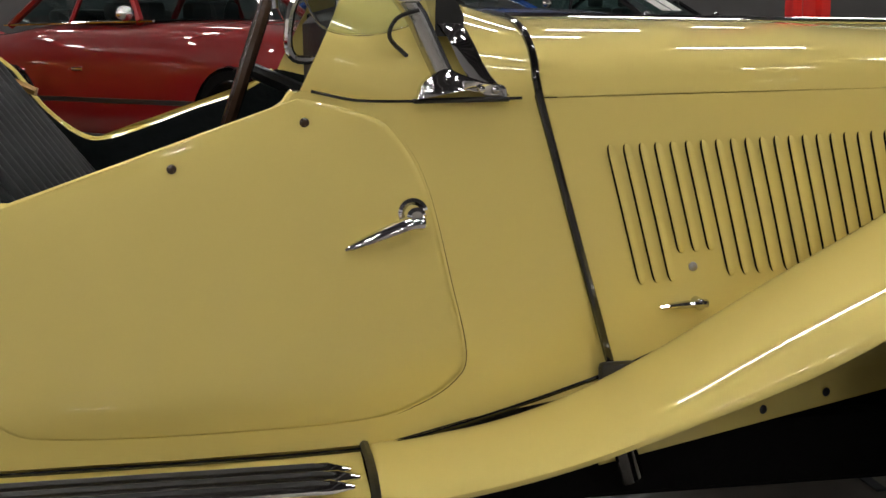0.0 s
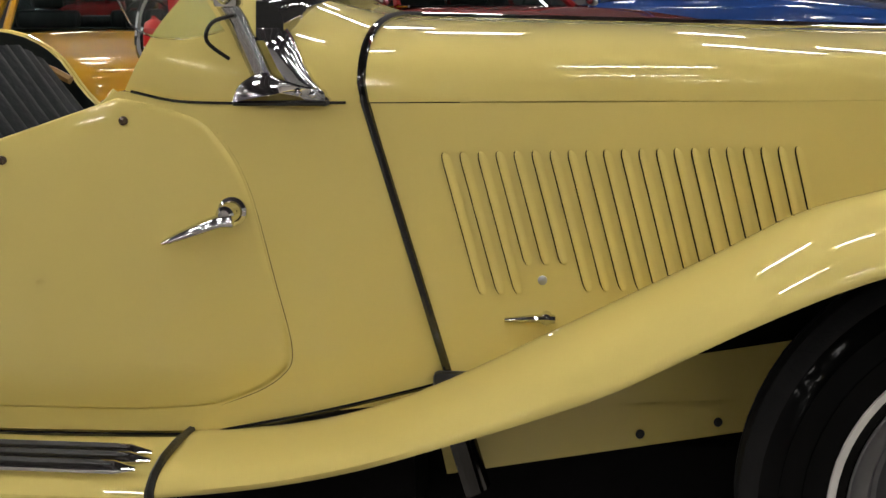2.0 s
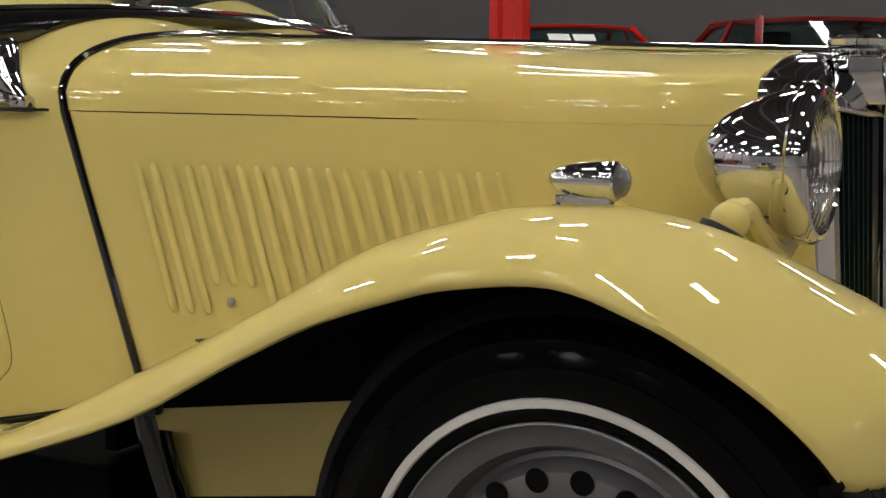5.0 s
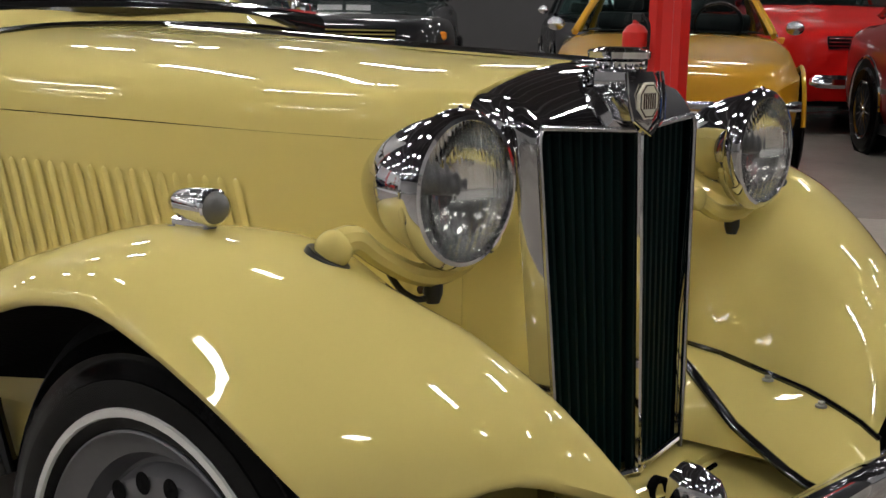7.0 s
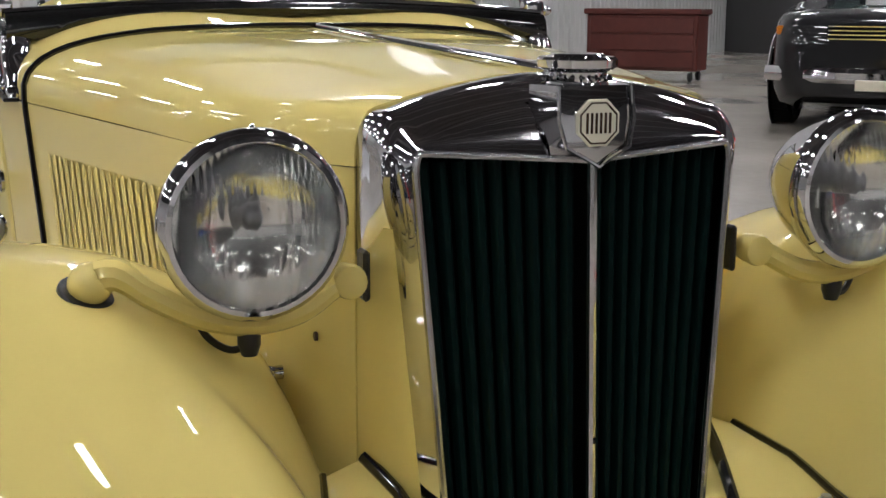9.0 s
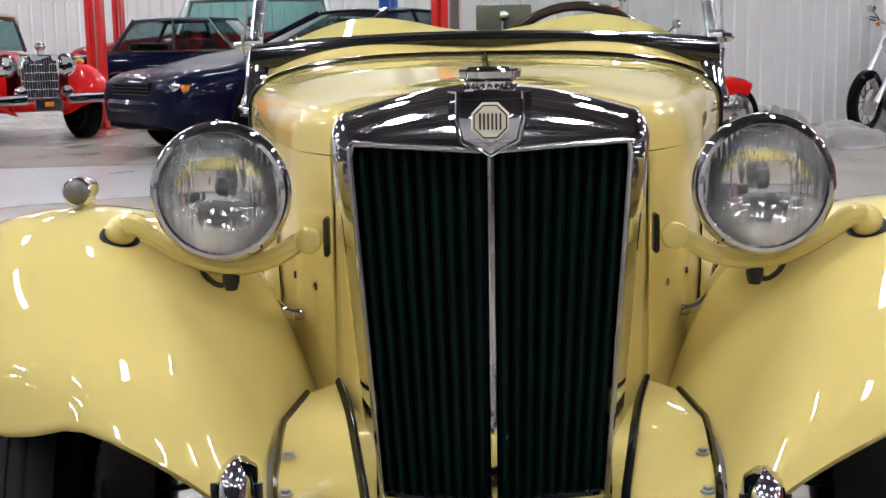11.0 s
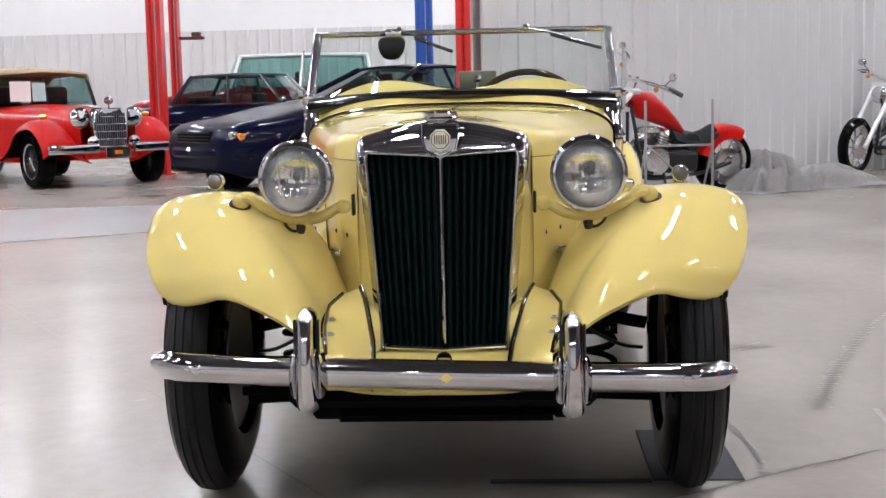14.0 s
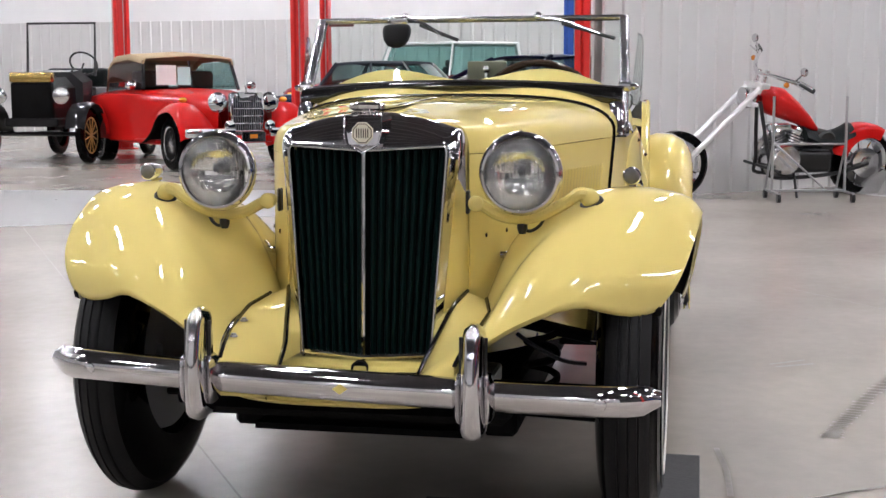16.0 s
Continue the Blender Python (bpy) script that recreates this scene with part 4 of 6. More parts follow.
outl = [both(shell_outline(0.070, 0.216, 0.217, 0.940, 0.912, 0.36, 0.735)), both(shell_outline(0.0965, 0.2182, 0.2182, 0.942, 0.912, 0.36, 0.748)), both(shell_outline(0.13, 0.2155, 0.196, 0.944, 0.912, 0.36, 0.765)), both(shell_outline(0.160, 0.213, 0.172, 0.944, 0.912, 0.36, 0.79)),
        vee(both(shell_outline(0.174, 0.2085, 0.163, 0.940, 0.908, 0.362, 0.79)), 0.018), vee(both(shell_outline(0.182, 0.2010, 0.158, 0.931, 0.900, 0.366, 0.79)), 0.024), vee(both(shell_outline(0.188, 0.1935, 0.1545, 0.915, 0.889, 0.370, 0.79)), 0.028)]
for ring, f in zip(outl, (0.0, 0.0, 0.15, 0.42, 0.42, 0.42, 0.40)):
    for p in ring:
        p.x -= f * max(0.0, p.z - 0.868)
inner = []
for p in outl[6]:
    q = min(1, max(0, (p.z - 0.37) / 0.48))
    f = (0.149 + 0.035 * q) / (0.1545 + 0.039 * q)
    zz = min(p.z, 0.868 - 0.010 * (1 - min(1, abs(p.y) / 0.18)))
    inner.append(Vector((p.x + 0.002 + 0.4 * max(0.0, p.z - 0.868), p.y * f, zz)))
mid = [Vector(((a.x + b.x) / 2 + 0.004, (a.y + b.y) / 2, (a.z + b.z) / 2)) for a, b in zip(outl[6], inner)]
deep = [Vector((p.x - 0.03, p.y, p.z)) for p in inner]


def leaned(pts):
    return [(p.x + lean * (0.62 - p.z) * 0.9, p.y, p.z) for p in pts]


bm = grid([leaned(r) for r in outl + [mid, inner, deep]])
for f in bm.faces:
    m = f.calc_center_median()
    if m.z < 0.72 and m.x - lean * (0.62 - m.z) * 0.9 < 0.176:
        f.material_index = 1
part("radiator_shell", bm, [CHROME, YELLOW], roadster, "chrome radiator shell with yellow lower flanks", angle=50)
rim_path = [(x + 0.004, y, z) for x, y, z in leaned(inner)]
part("grille_rim", tube(rim_path, 0.0042, 8), SATIN, roadster, "bright chrome bead round the grille")
part("radiator_core", grid([[(0.155 + lean * (0.62 - z), -w, z), (0.155 + lean * (0.62 - z), w, z)] for z, w in ((0.38, 0.145), (0.875, 0.18))]), UNDER, roadster)
for side in (-1, 1):
    for k in range(9):
        u = (k + 0.5) / 9
        rows = []
        for z in (0.385, 0.62, 0.858):
            wmax = curve1([0.385, 0.865], [0.149, 0.183], z)
            yc = side * (0.007 + (wmax - 0.009) * u)
            hw = (wmax - 0.009) / 9 / 2 * 0.80
            xc = 0.172 + 0.028 * (1 - abs(yc) / 0.2) + lean * (0.62 - z) * 0.9
            rows.append([(xc + 0.009 * math.cos(math.pi / 2 * q), yc + hw * math.sin(math.pi / 2 * q), z) for q in (-1, -0.6, -0.25, 0.25, 0.6, 1)])
        part("slat", grid(rows), GREEN, roadster, "dark green grille slat")
part("grille_bar", tube([(0.224 + lean * (0.62 - z) * 0.9, 0, z) for z in (0.385, 0.6, 0.862)], 0.0055, 8), CHROME, roadster, "chrome centre bar")
part("grille_sill", tube([(0.196 + 0.028 * (1 - abs(y) / 0.15) + lean * 0.21, y, 0.392 + 0.004 * abs(y) / 0.15) for y in np.linspace(-0.15, 0.15, 9)], 0.0065, 8), CHROME, roadster, "chrome lower grille bar")
cap = part("radiator_cap", lathe([(0.934, 0.030), (0.944, 0.031), (0.946, 0.037), (0.949, 0.0415), (0.957, 0.0425), (0.960, 0.039), (0.9605, 0.03), (0.963, 0.027), (0.9635, 0.004)], (0.175, 0, 0), "z", 24), CHROME, roadster, "chrome radiator cap")
cap.location.z = 0.003
for k in range(20):
    a = math.pi * 2 * k / 20
    part("neck_bead", ball((0.175 + 0.0345 * math.cos(a), 0.0345 * math.sin(a), 0.938), 0.0035, u=6, v=4), CHROME, cap)
part("cap_neck", lathe([(0.915, 0.036), (0.934, 0.033)], (0.175, 0, 0), "z", 24), CHROME, cap)
shield = [(0.042, 0.935), (0.043, 0.90), (0.036, 0.873), (0.012, 0.860), (0.0, 0.853)]
sh = [(y, z) for y, z in shield] + [(-y, z) for y, z in reversed(shield[:-1])]
rows = [[(0.175, y * 1.3, z) for y, z in sh]]
for q in (1.0, 0.93, 0.8, 0.6, 0.35, 0.05):
    rows.append([(0.2225 - 0.15 * (z - 0.868) - 0.15 * (0.9 - z) * (1 - q) + 0.005 * (1 - q * q), y * q, 0.9 + (z - 0.9) * q) for y, z in sh])
bm = grid(rows, close_v=True)
shieldp = part("badge_shield", bm, CHROME, roadster, "chrome shield below the cap", angle=40)


part("shield_edge", tube([(0.2265 - 0.15 * (z - 0.868), y, z) for y, z in sh], 0.0022, 6), CHROME, shieldp, "rounded chrome edge of the shield")


def octagon(r, x, z, depth):
    """An eight-sided plate standing on one of its flats."""
    ring = [(r * math.cos(math.pi / 4 * (k + 0.5)), r * math.sin(math.pi / 4 * (k + 0.5))) for k in range(8)]
    bm = grid([[(x + d, a * q, z + b * q) for a, b in ring] for d, q in ((0, 1.0), (depth * 0.7, 1.0), (depth, 0.95))], close_v=True)
    bm.verts.ensure_lookup_table()
    bm.faces.new(bm.verts[16:24])
    return bm, ring


bz = 0.8975
bm, _ = octagon(0.0262, 0.2215, bz, 0.004)
part("badge", bm, CREAM, shieldp, "cream octagonal badge", smooth=False)
_, ring = octagon(0.0222, 0, 0, 1)
part("badge_border", tube([(0.2256, a, bz + b) for a, b in ring + ring[:1]], 0.0011, 5), BROWN, shieldp, "dark border line")
for y0 in (-0.0130, -0.0078, -0.0026, 0.0026, 0.0078, 0.0130):
    part("badge_bar", tube([(0.2256, y0, bz - 0.0105), (0.2256, y0, bz + 0.0105)], 0.0014, 5), BROWN, shieldp)

# lower front apron with the crank hole
rows = []
for k in range(25):
    y = -0.25 + 0.5 * k / 24
    s = min(1, abs(y) / 0.16)
    v = 0.020 * (1 - s)
    rows.append([(0.19, y, 0.384), (0.222 + v, y, 0.3835), (0.240 + v, y, 0.382), (0.248 + v, y, 0.376), (0.251 + v, y, 0.366), (0.262 + v, y, 0.361), (0.30, y, 0.359), (0.40, y, 0.353), (0.452, y, 0.346), (0.460, y, 0.338 + 0.012 * min(1, (abs(y) / 0.23) ** 4)), (0.458, y, 0.331 + 0.016 * min(1, (abs(y) / 0.23) ** 4))])
low = part("lower_apron", grid(rows), [YELLOW, UNDER], roadster, "yellow lower front apron")
sheet = low.modifiers.new("thickness", "SOLIDIFY")
sheet.thickness, sheet.offset, sheet.material_offset = 0.004, -1, 1
part("crank_hole", lathe([(0, 0.0195), (0.014, 0.0195), (0.0145, 0.017), (0.004, 0.015)], (0.2615, 0, 0.372), "x", 24), UNDER, roadster, "dark starting handle hole")
part("apron_seam", tube([(0.263 + 0.020 * (1 - min(1, abs(y) / 0.16)), y, 0.3635) for y in np.linspace(-0.166, 0.166, 13)], 0.0042, 6), GLOSS_BLACK, roadster, "black rubber seam under the grille")
part("sump", box(-1.5, 0.22, -0.2, 0.2, 0.215, 0.33, 0.03), UNDER, roadster, "black engine sump and cross member")
part("front_crossmember", box(0.28, 0.40, -0.36, 0.36, 0.285, 0.325, 0.02), UNDER, roadster)
part("firewall", box(-0.80, -0.78, -0.44, 0.44, 0.35, 0.86), UNDER, roadster, smooth=False)
# Pan set low and wide, and a tray added, to shade the floor.
part("floor_pan", box(-2.5, -0.75, -0.49, 0.49, 0.24, 0.34), UNDER, roadster, smooth=False)
part("shade_tray", box(-0.75, 0.24, -0.26, 0.26, 0.215, 0.23), UNDER, roadster, "black tray added under the engine to shade the floor", smooth=False)
# Unseen rear underbody, added to block low light beneath the car.
part("rear_axle", tube([(-2.39, -0.6, 0.345), (-2.39, 0.6, 0.345)], 0.045, 10), UNDER, roadster)
part("axle_casing", ball((-2.39, 0.0, 0.32), 0.13, sy=0.9), UNDER, roadster)
part("fuel_tank", box(-2.78, -2.64, -0.45, 0.45, 0.28, 0.78, 0.04, seg=2), YELLOW, roadster, "slab fuel tank behind the body")
part("silencer", tube([(-1.9, -0.2, 0.22), (-1.3, -0.2, 0.22)], 0.06, 10, flat=0.7), UNDER, roadster, "black exhaust silencer")
part("exhaust_pipe", tube([(-2.75, -0.24, 0.24), (-1.9, -0.2, 0.22), (-1.2, -0.2, 0.22), (-0.4, -0.26, 0.26)], 0.02, 8), UNDER, roadster)
rows = [[(x, y, curve1([-2.62, -2.35, -1.95, -1.78], [0.70, 0.88, 0.94, 0.90], x) - 0.05 * (abs(y) / 0.5) ** 2) for y in np.linspace(-half_width(x), half_width(x), 9)] for x in np.linspace(-1.82, -2.62, 9)]
rows.append([(-2.66, p[1], 0.42) for p in rows[-1]])
part("tail", grid(rows), YELLOW, roadster, "rear deck of the body")

# bumper, set slightly low on its left end
def bump_z(y, z):
    return z - 0.029 * y


rows = []
for k in range(41):
    y = -0.672 + 1.344 * k / 40
    e = abs(y) / 0.672
    x = 0.488 - 0.035 * e ** 2 - 0.05 * max(0, (e - 0.85) / 0.15) ** 2
    sc = 1 - 0.55 * max(0, (e - 0.93) / 0.07) ** 2
    rows.append([(x - 0.028 + dx, y, bump_z(y, 0.381 + dz * sc)) for dx, dz in ((-0.006, 0.026), (0.004, 0.033), (0.014, 0.0345), (0.026, 0.028), (0.034, 0.016), (0.037, 0.0), (0.034, -0.016), (0.026, -0.028), (0.014, -0.0345), (0.004, -0.033), (-0.006, -0.026))])
bumper = part("bumper", grid(rows), CHROME, roadster, "chrome front bumper blade", angle=60)
thicken(bumper, 0.003)
for y in (-0.553, 0.553):
    part("bumper_bolt", lathe([(0, 0.0135), (0.005, 0.012), (0.007, 0.005)], (0.470, y, bump_z(y, 0.379)), "x", 16), CHROME, bumper, "round chrome bolt head")
for y in (-0.292, 0.298):
    rows = []
    for k in range(21):
        t = k / 20
        z = 0.292 + 0.240 * t
        cap = math.sqrt(max(0.0, 1 - max(0, (abs(t - 0.5) - 0.38) / 0.12) ** 2))
        w = 0.026 * (0.25 + 0.75 * cap) * (1.06 - 0.18 * t)
        d = (0.045 + 0.016 * math.sin(math.pi * min(1, t * 1.1))) * (0.35 + 0.65 * cap)
        xb = 0.490 - 0.012 * t
        rows.append([(xb + d * max(-0.3, math.cos(a)), y + w * math.copysign(abs(math.sin(a)) ** 0.8, math.sin(a)), bump_z(y, z)) for a in np.linspace(-math.pi / 2 * 1.15, math.pi / 2 * 1.15, 15)])
    bm = grid(rows)
    bm.faces.new([v for v in bm.verts if abs(v.co.z - bump_z(y, 0.292)) < 1e-5])
    bm.faces.new([v for v in bm.verts if abs(v.co.z - bump_z(y, 0.532)) < 1e-5])
    over = part("over_rider", bm, CHROME, roadster, "upright chrome over-rider", angle=60)
    for s in (-1, 1):
        rows = []
        for k in range(13):
            a = math.pi * k / 12
            z = bump_z(y, 0.380 - 0.052 * math.cos(a))
            q = math.sin(a) ** 0.6
            rows.append([(0.478, y + s * 0.024, z), (0.502 + 0.012 * q, y + s * 0.025, z), (0.502 + 0.016 * q, y + s * (0.025 + 0.008 * q), z), (0.496 + 0.008 * q, y + s * (0.027 + 0.015 * q), z), (0.478, y + s * (0.027 + 0.017 * q), z)])
        part("side_wing", grid(rows), CHROME, over, "rounded chrome flange gripping the bumper", angle=70)
        part("rubber_edge", tube([(0.496 - 0.004 * abs(z - 0.40) / 0.1, y + s * 0.0262, bump_z(y, z)) for z in (0.325, 0.36, 0.43, 0.47, 0.505)], 0.0035, 6), BLACK, over)
dia = bmesh.new()
dv = [dia.verts.new((0.4995, 0.018 + a, bump_z(0, 0.379) + c)) for a, c in ((-0.016, 0), (0, 0.011), (0.016, 0), (0, -0.011))]
dia.faces.new(dv)
thicken(part("bumper_badge", dia, YELLOW, bumper, "small yellow diamond badge", smooth=False), -0.003)
for side in (-1, 1):
    part("bumper_iron", box(0.2, 0.47, side * 0.293 - 0.02, side * 0.293 + 0.02, 0.345, 0.385, 0.006), BLACK, roadster, "black bumper iron")

# cockpit
part("dashboard", box(-1.10, -1.07, -0.46, 0.46, 0.80, 0.985, 0.02), LEATHER, roadster, "dark dashboard")
part("seat_cushion", box(-1.72, -1.20, -0.46, 0.46, 0.45, 0.60, 0.05, seg=3), LEATHER, roadster, "dark seat cushion")
rows = []
for k in range(49):
    y = -0.455 + 0.91 * k / 48
    rib = 0.012 * abs(math.sin(math.pi * k / 3))
    rows.append([(-1.44 - 0.02 * j - 0.10 * (j / 8) + rib * min(1, j) + (-0.05 if j == 9 else 0), y, min(0.55 + 0.046 * j, 0.55 + 0.046 * j - 0.05 * max(0, abs(y) / 0.455 - 0.7) * j / 3)) for j in range(9)])
    rows[-1].append((rows[-1][-1][0] - 0.08, y, rows[-1][-1][2] - 0.01))
    rows[-1].append((rows[-1][-1][0] - 0.02, y, 0.55))
part("seat_back", grid(rows), LEATHER, roadster, "ribbed dark seat back")
for dz in (0.0, 0.038):
    part("hood_bow", tube(smooth_path([(-1.645 + dz * 0.2, -0.45, 0.80 + dz), (-1.72, -0.42, 0.835 + dz), (-1.79, 0.0, 0.85 + dz), (-1.72, 0.42, 0.835 + dz), (-1.645 + dz * 0.2, 0.45, 0.80 + dz)], 5), 0.010, 6), WOODY, roadster, "wooden hood bow")
wheelc = Vector((-1.22, 0.22, 0.885))
ring = [wheelc + Vector((0.20 * math.sin(a) * math.sin(0.35), 0.205 * math.cos(a), 0.205 * math.sin(a) * math.cos(0.35))) for a in np.linspace(0, 2 * math.pi, 41)]
steer = part("steering_wheel", tube(ring, 0.012, 8), BROWN, roadster, "dark steering wheel")
for a in (0.5, 2.6, 4.7):
    part("spoke", tube([wheelc, wheelc + Vector((0.20 * math.sin(a) * math.sin(0.35), 0.2 * math.cos(a), 0.2 * math.sin(a) * math.cos(0.35)))], 0.005, 6), CHROME, steer)
part("steering_column", tube([wheelc, (-0.90, 0.22, 0.74)], 0.015, 8), BLACK, steer)
grab = [(-1.125 + 0.034 * math.copysign(abs(math.cos(a)) ** 0.7, math.cos(a)) + 0.22 * 0.052 * math.sin(a), -0.43, 0.962 + 0.052 * math.copysign(abs(math.sin(a)) ** 0.8, math.sin(a))) for a in np.linspace(0, 2 * math.pi, 33)]
part("mirror_loop", tube(grab, 0.0065, 8), CHROME, roadster, "bright chrome loop frame at the scuttle's rear edge")
# clear wind deflectors hinged on the screen posts
for side in (-1, 1):
    edge = smooth_path([(-1.005, side * 0.525, 0.955), (-1.06, side * 0.535, 0.944), (-1.115, side * 0.545, 0.952), (-1.14, side * 0.55, 0.985), (-1.17, side * 0.552, 1.06), (-1.185, side * 0.552, 1.13), (-1.165, side * 0.548, 1.16), (-1.12, side * 0.54, 1.165)], 4)
    bm = bmesh.new()
    bm.faces.new([bm.verts.new(p) for p in edge])
    defl = part("wind_deflector", bm, GLASS, roadster, "clear wind deflector beside the windscreen", smooth=False)
    thicken(defl, 0.004)
    defl.visible_shadow = False
    part("deflector_edge", tube(edge, 0.0018, 6), LENS, defl, "polished glass edge")


# ------------------------------------------------------------------ the other vehicles
def wheel_parts(parent, x, y, r, w, rim_mat, spokes, side, white=False):
    """A tyre and a spoked rim as parts."""
    wh = new("wheel")
    wh.parent = parent
    wh.empty_display_size = 0.1
    h = side
    part("tyre", lathe([(h * a, q * r) for a, q in ((-w / 2, 0.66), (-w / 2, 0.92), (-w * 0.38, 1), (w * 0.38, 1), (w / 2, 0.92), (w / 2, 0.68), (w * 0.42, 0.64))], (x, y, r), "y", 32, caps=False), TYRE, wh)
    rim = part("rim", lathe([(h * w * 0.44, 0.66 * r), (h * w * 0.40, 0.60 * r), (h * w * 0.05, 0.58 * r), (h * w * 0.05, 0.05 * r)], (x, y, r), "y", 28), UNDER if spokes else rim_mat, wh)
    part("rim_lip", lathe([(h * w * 0.45, 0.67 * r), (h * w * 0.48, 0.65 * r), (h * w * 0.44, 0.60 * r)], (x, y, r), "y", 28, caps=False), rim_mat, wh)
    for k in range(spokes):
        a = 2 * math.pi * k / spokes + 0.3
        part("spoke", tube([(x + 0.1 * r * math.cos(a), y + h * w * 0.40, r + 0.1 * r * math.sin(a)), (x + 0.62 * r * math.cos(a), y + h * w * 0.38, r + 0.62 * r * math.sin(a))], 0.07 * r if spokes < 8 else 0.035 * r, 6), rim_mat, wh)
    part("hub", lathe([(h * w * 0.38, 0.14 * r), (h * w * 0.50, 0.10 * r), (h * w * 0.52, 0.03 * r)], (x, y, r), "y", 14), rim_mat, wh)


def saloon(name, label, m, paint, L=4.4, W=1.75, z_nose=0.68, z_cowl=0.92, z_tail=0.88, H=1.36, cab=(0.12, -0.02, -0.22, -0.36), roof=None, glass_mat=None,
           wheel_r=0.31, spokes=5, rim_mat=None, lamps="round", bumper=None, papers=True, stripes=None, base=(0.83, -0.78), soft=False, grille=True, plate=True):
    """A closed or soft-topped car, nose to +x. cab: windscreen foot and top, rear of the roof, rear window foot, in lengths from the middle."""
    car = thing(name, label, "car", m=m)
    rim_mat, glass_mat, roof, bumper = rim_mat or CHROME_DULL, glass_mat or DARKGLASS, roof or paint, bumper or CHROME
    hw = W / 2
    mid = (z_cowl + z_nose) / 2 + 0.035
    keys = [(-0.5, z_tail - 0.26, 0.66), (-0.494, z_tail - 0.13, 0.80), (-0.475, z_tail - 0.04, 0.90), (-0.42, z_tail, 0.96), (-0.33, z_tail + 0.02, 0.99), (-0.2, z_cowl + 0.01, 1.0), (0.0, z_cowl, 1.0),
            (0.12, z_cowl, 1.0), (0.25, mid, 0.995), (0.37, z_nose + 0.035, 0.965), (0.44, z_nose, 0.90), (0.48, z_nose - 0.06, 0.80), (0.495, z_nose - 0.15, 0.70), (0.5, z_nose - 0.26, 0.62)]
    line = smooth_path(keys, 4)
    xs, tops = [p.x for p in line], [p.y for p in line]
    rows = []
    for p in line:
        q, zt = hw * p.z, p.y
        lo = 0.20 + 0.10 * max(0, abs(p.x) - 0.44) / 0.06
        half = [(q * 0.80, lo), (q * 0.93, lo + 0.03), (q * 0.985, lo + 0.14), (q * 1.0, 0.46), (q * 0.998, max(0.47, 0.5 * zt + 0.26)), (q * 0.975, max(0.48, zt - 0.10)), (q * 0.93, max(0.49, zt - 0.04)),
                (q * 0.85, max(0.50, zt - 0.008)), (q * 0.7, max(0.505, zt + 0.008)), (q * 0.4, max(0.51, zt + 0.016)), (0, max(0.512, zt + 0.02))]
        rows.append([(p.x * L, -y, z) for y, z in half] + [(p.x * L, y, z) for y, z in reversed(half[:-1])])
    bm = grid(rows)
    for end in (0, len(rows) - 1):
        k = len(rows[0])
        bm.verts.ensure_lookup_table()
        bm.faces.new([bm.verts[end * k + j] for j in range(k)])
    part("body", bm, paint, car, angle=50)
    # cabin
    a, b, c, d = (q * L for q in cab)
    lo, hi = hw * 0.90, hw * 0.68
    zb, zr = z_cowl + 0.012, H
    bow, bow2 = 0.16, 0.09
    ring = [((a - bow, lo, zb), (b - bow2, hi, zr - 0.045)), ((0.5 * (a + d), lo * 1.01, zb), (0.5 * (b + c), hi * 1.05, zr - 0.025)), ((d + 0.08, lo * 0.95, zb), (c + 0.04, hi, zr - 0.05))]
    for s in (-1, 1):
        for p, q in zip(ring, ring[1:]):
            part("side_window", grid([[(v[0], s * v[1], v[2]) for v in (p[0], q[0])], [(v[0], s * v[1], v[2]) for v in (p[1], q[1])]]), glass_mat, car, smooth=False)
    for pane_name, x0, x1, f0, f1, w in (("windscreen", a, b, bow, bow2, 1.0), ("rear_window", d, c, -0.08, -0.04, 0.95)):
        cols = np.linspace(-1, 1, 9)
        part(pane_name, grid([[(x0 - f0 * u * u, u * lo * w, zb) for u in cols], [(x1 - f1 * u * u, u * hi, zr - 0.02 - 0.025 * u * u) for u in cols]]), glass_mat, car)
    rows = []
    for t in np.linspace(0, 1, 9):
        row = []
        for u in np.linspace(-1.06, 1.06, 13):
            x0, x1 = b - bow2 * u * u + 0.02, c + 0.04 * u * u - 0.02
            crown = 0.035 * math.sin(math.pi * (0.1 + 0.8 * t)) ** 0.7
            row.append((x0 + (x1 - x0) * t, u * hi, zr - 0.025 + crown - 0.028 * abs(u) ** 3))
        rows.append(row)
    thicken(part("roof", grid(rows), roof, car, "fabric folding top" if soft else ""), 0.03)
    # what shows through the windows
    deck = part("cabin_floor", box(d + 0.12, a - 0.22, -lo * 0.88, lo * 0.88, zb + 0.014, zb + 0.022), TRIM, car, smooth=False)
    for s in (-1, 1):
        seat = part("front_seat", box(0.5 * (b + c) + 0.05, 0.5 * (b + c) + 0.20, s * 0.36 - 0.24, s * 0.36 + 0.24, zb + 0.02, zb + 0.16, 0.04, seg=2), TRIM, car)
        part("head_rest", box(0.5 * (b + c) + 0.07, 0.5 * (b + c) + 0.15, s * 0.36 - 0.12, s * 0.36 + 0.12, zb + 0.17, zb + 0.28, 0.03, seg=2), TRIM, seat)
    part("rear_seat", box(d + 0.25, d + 0.4, -0.55, 0.55, zb + 0.02, zb + 0.12, 0.04, seg=2), TRIM, car)
    sw = Vector((a - 0.42, 0.34, zb + 0.08))
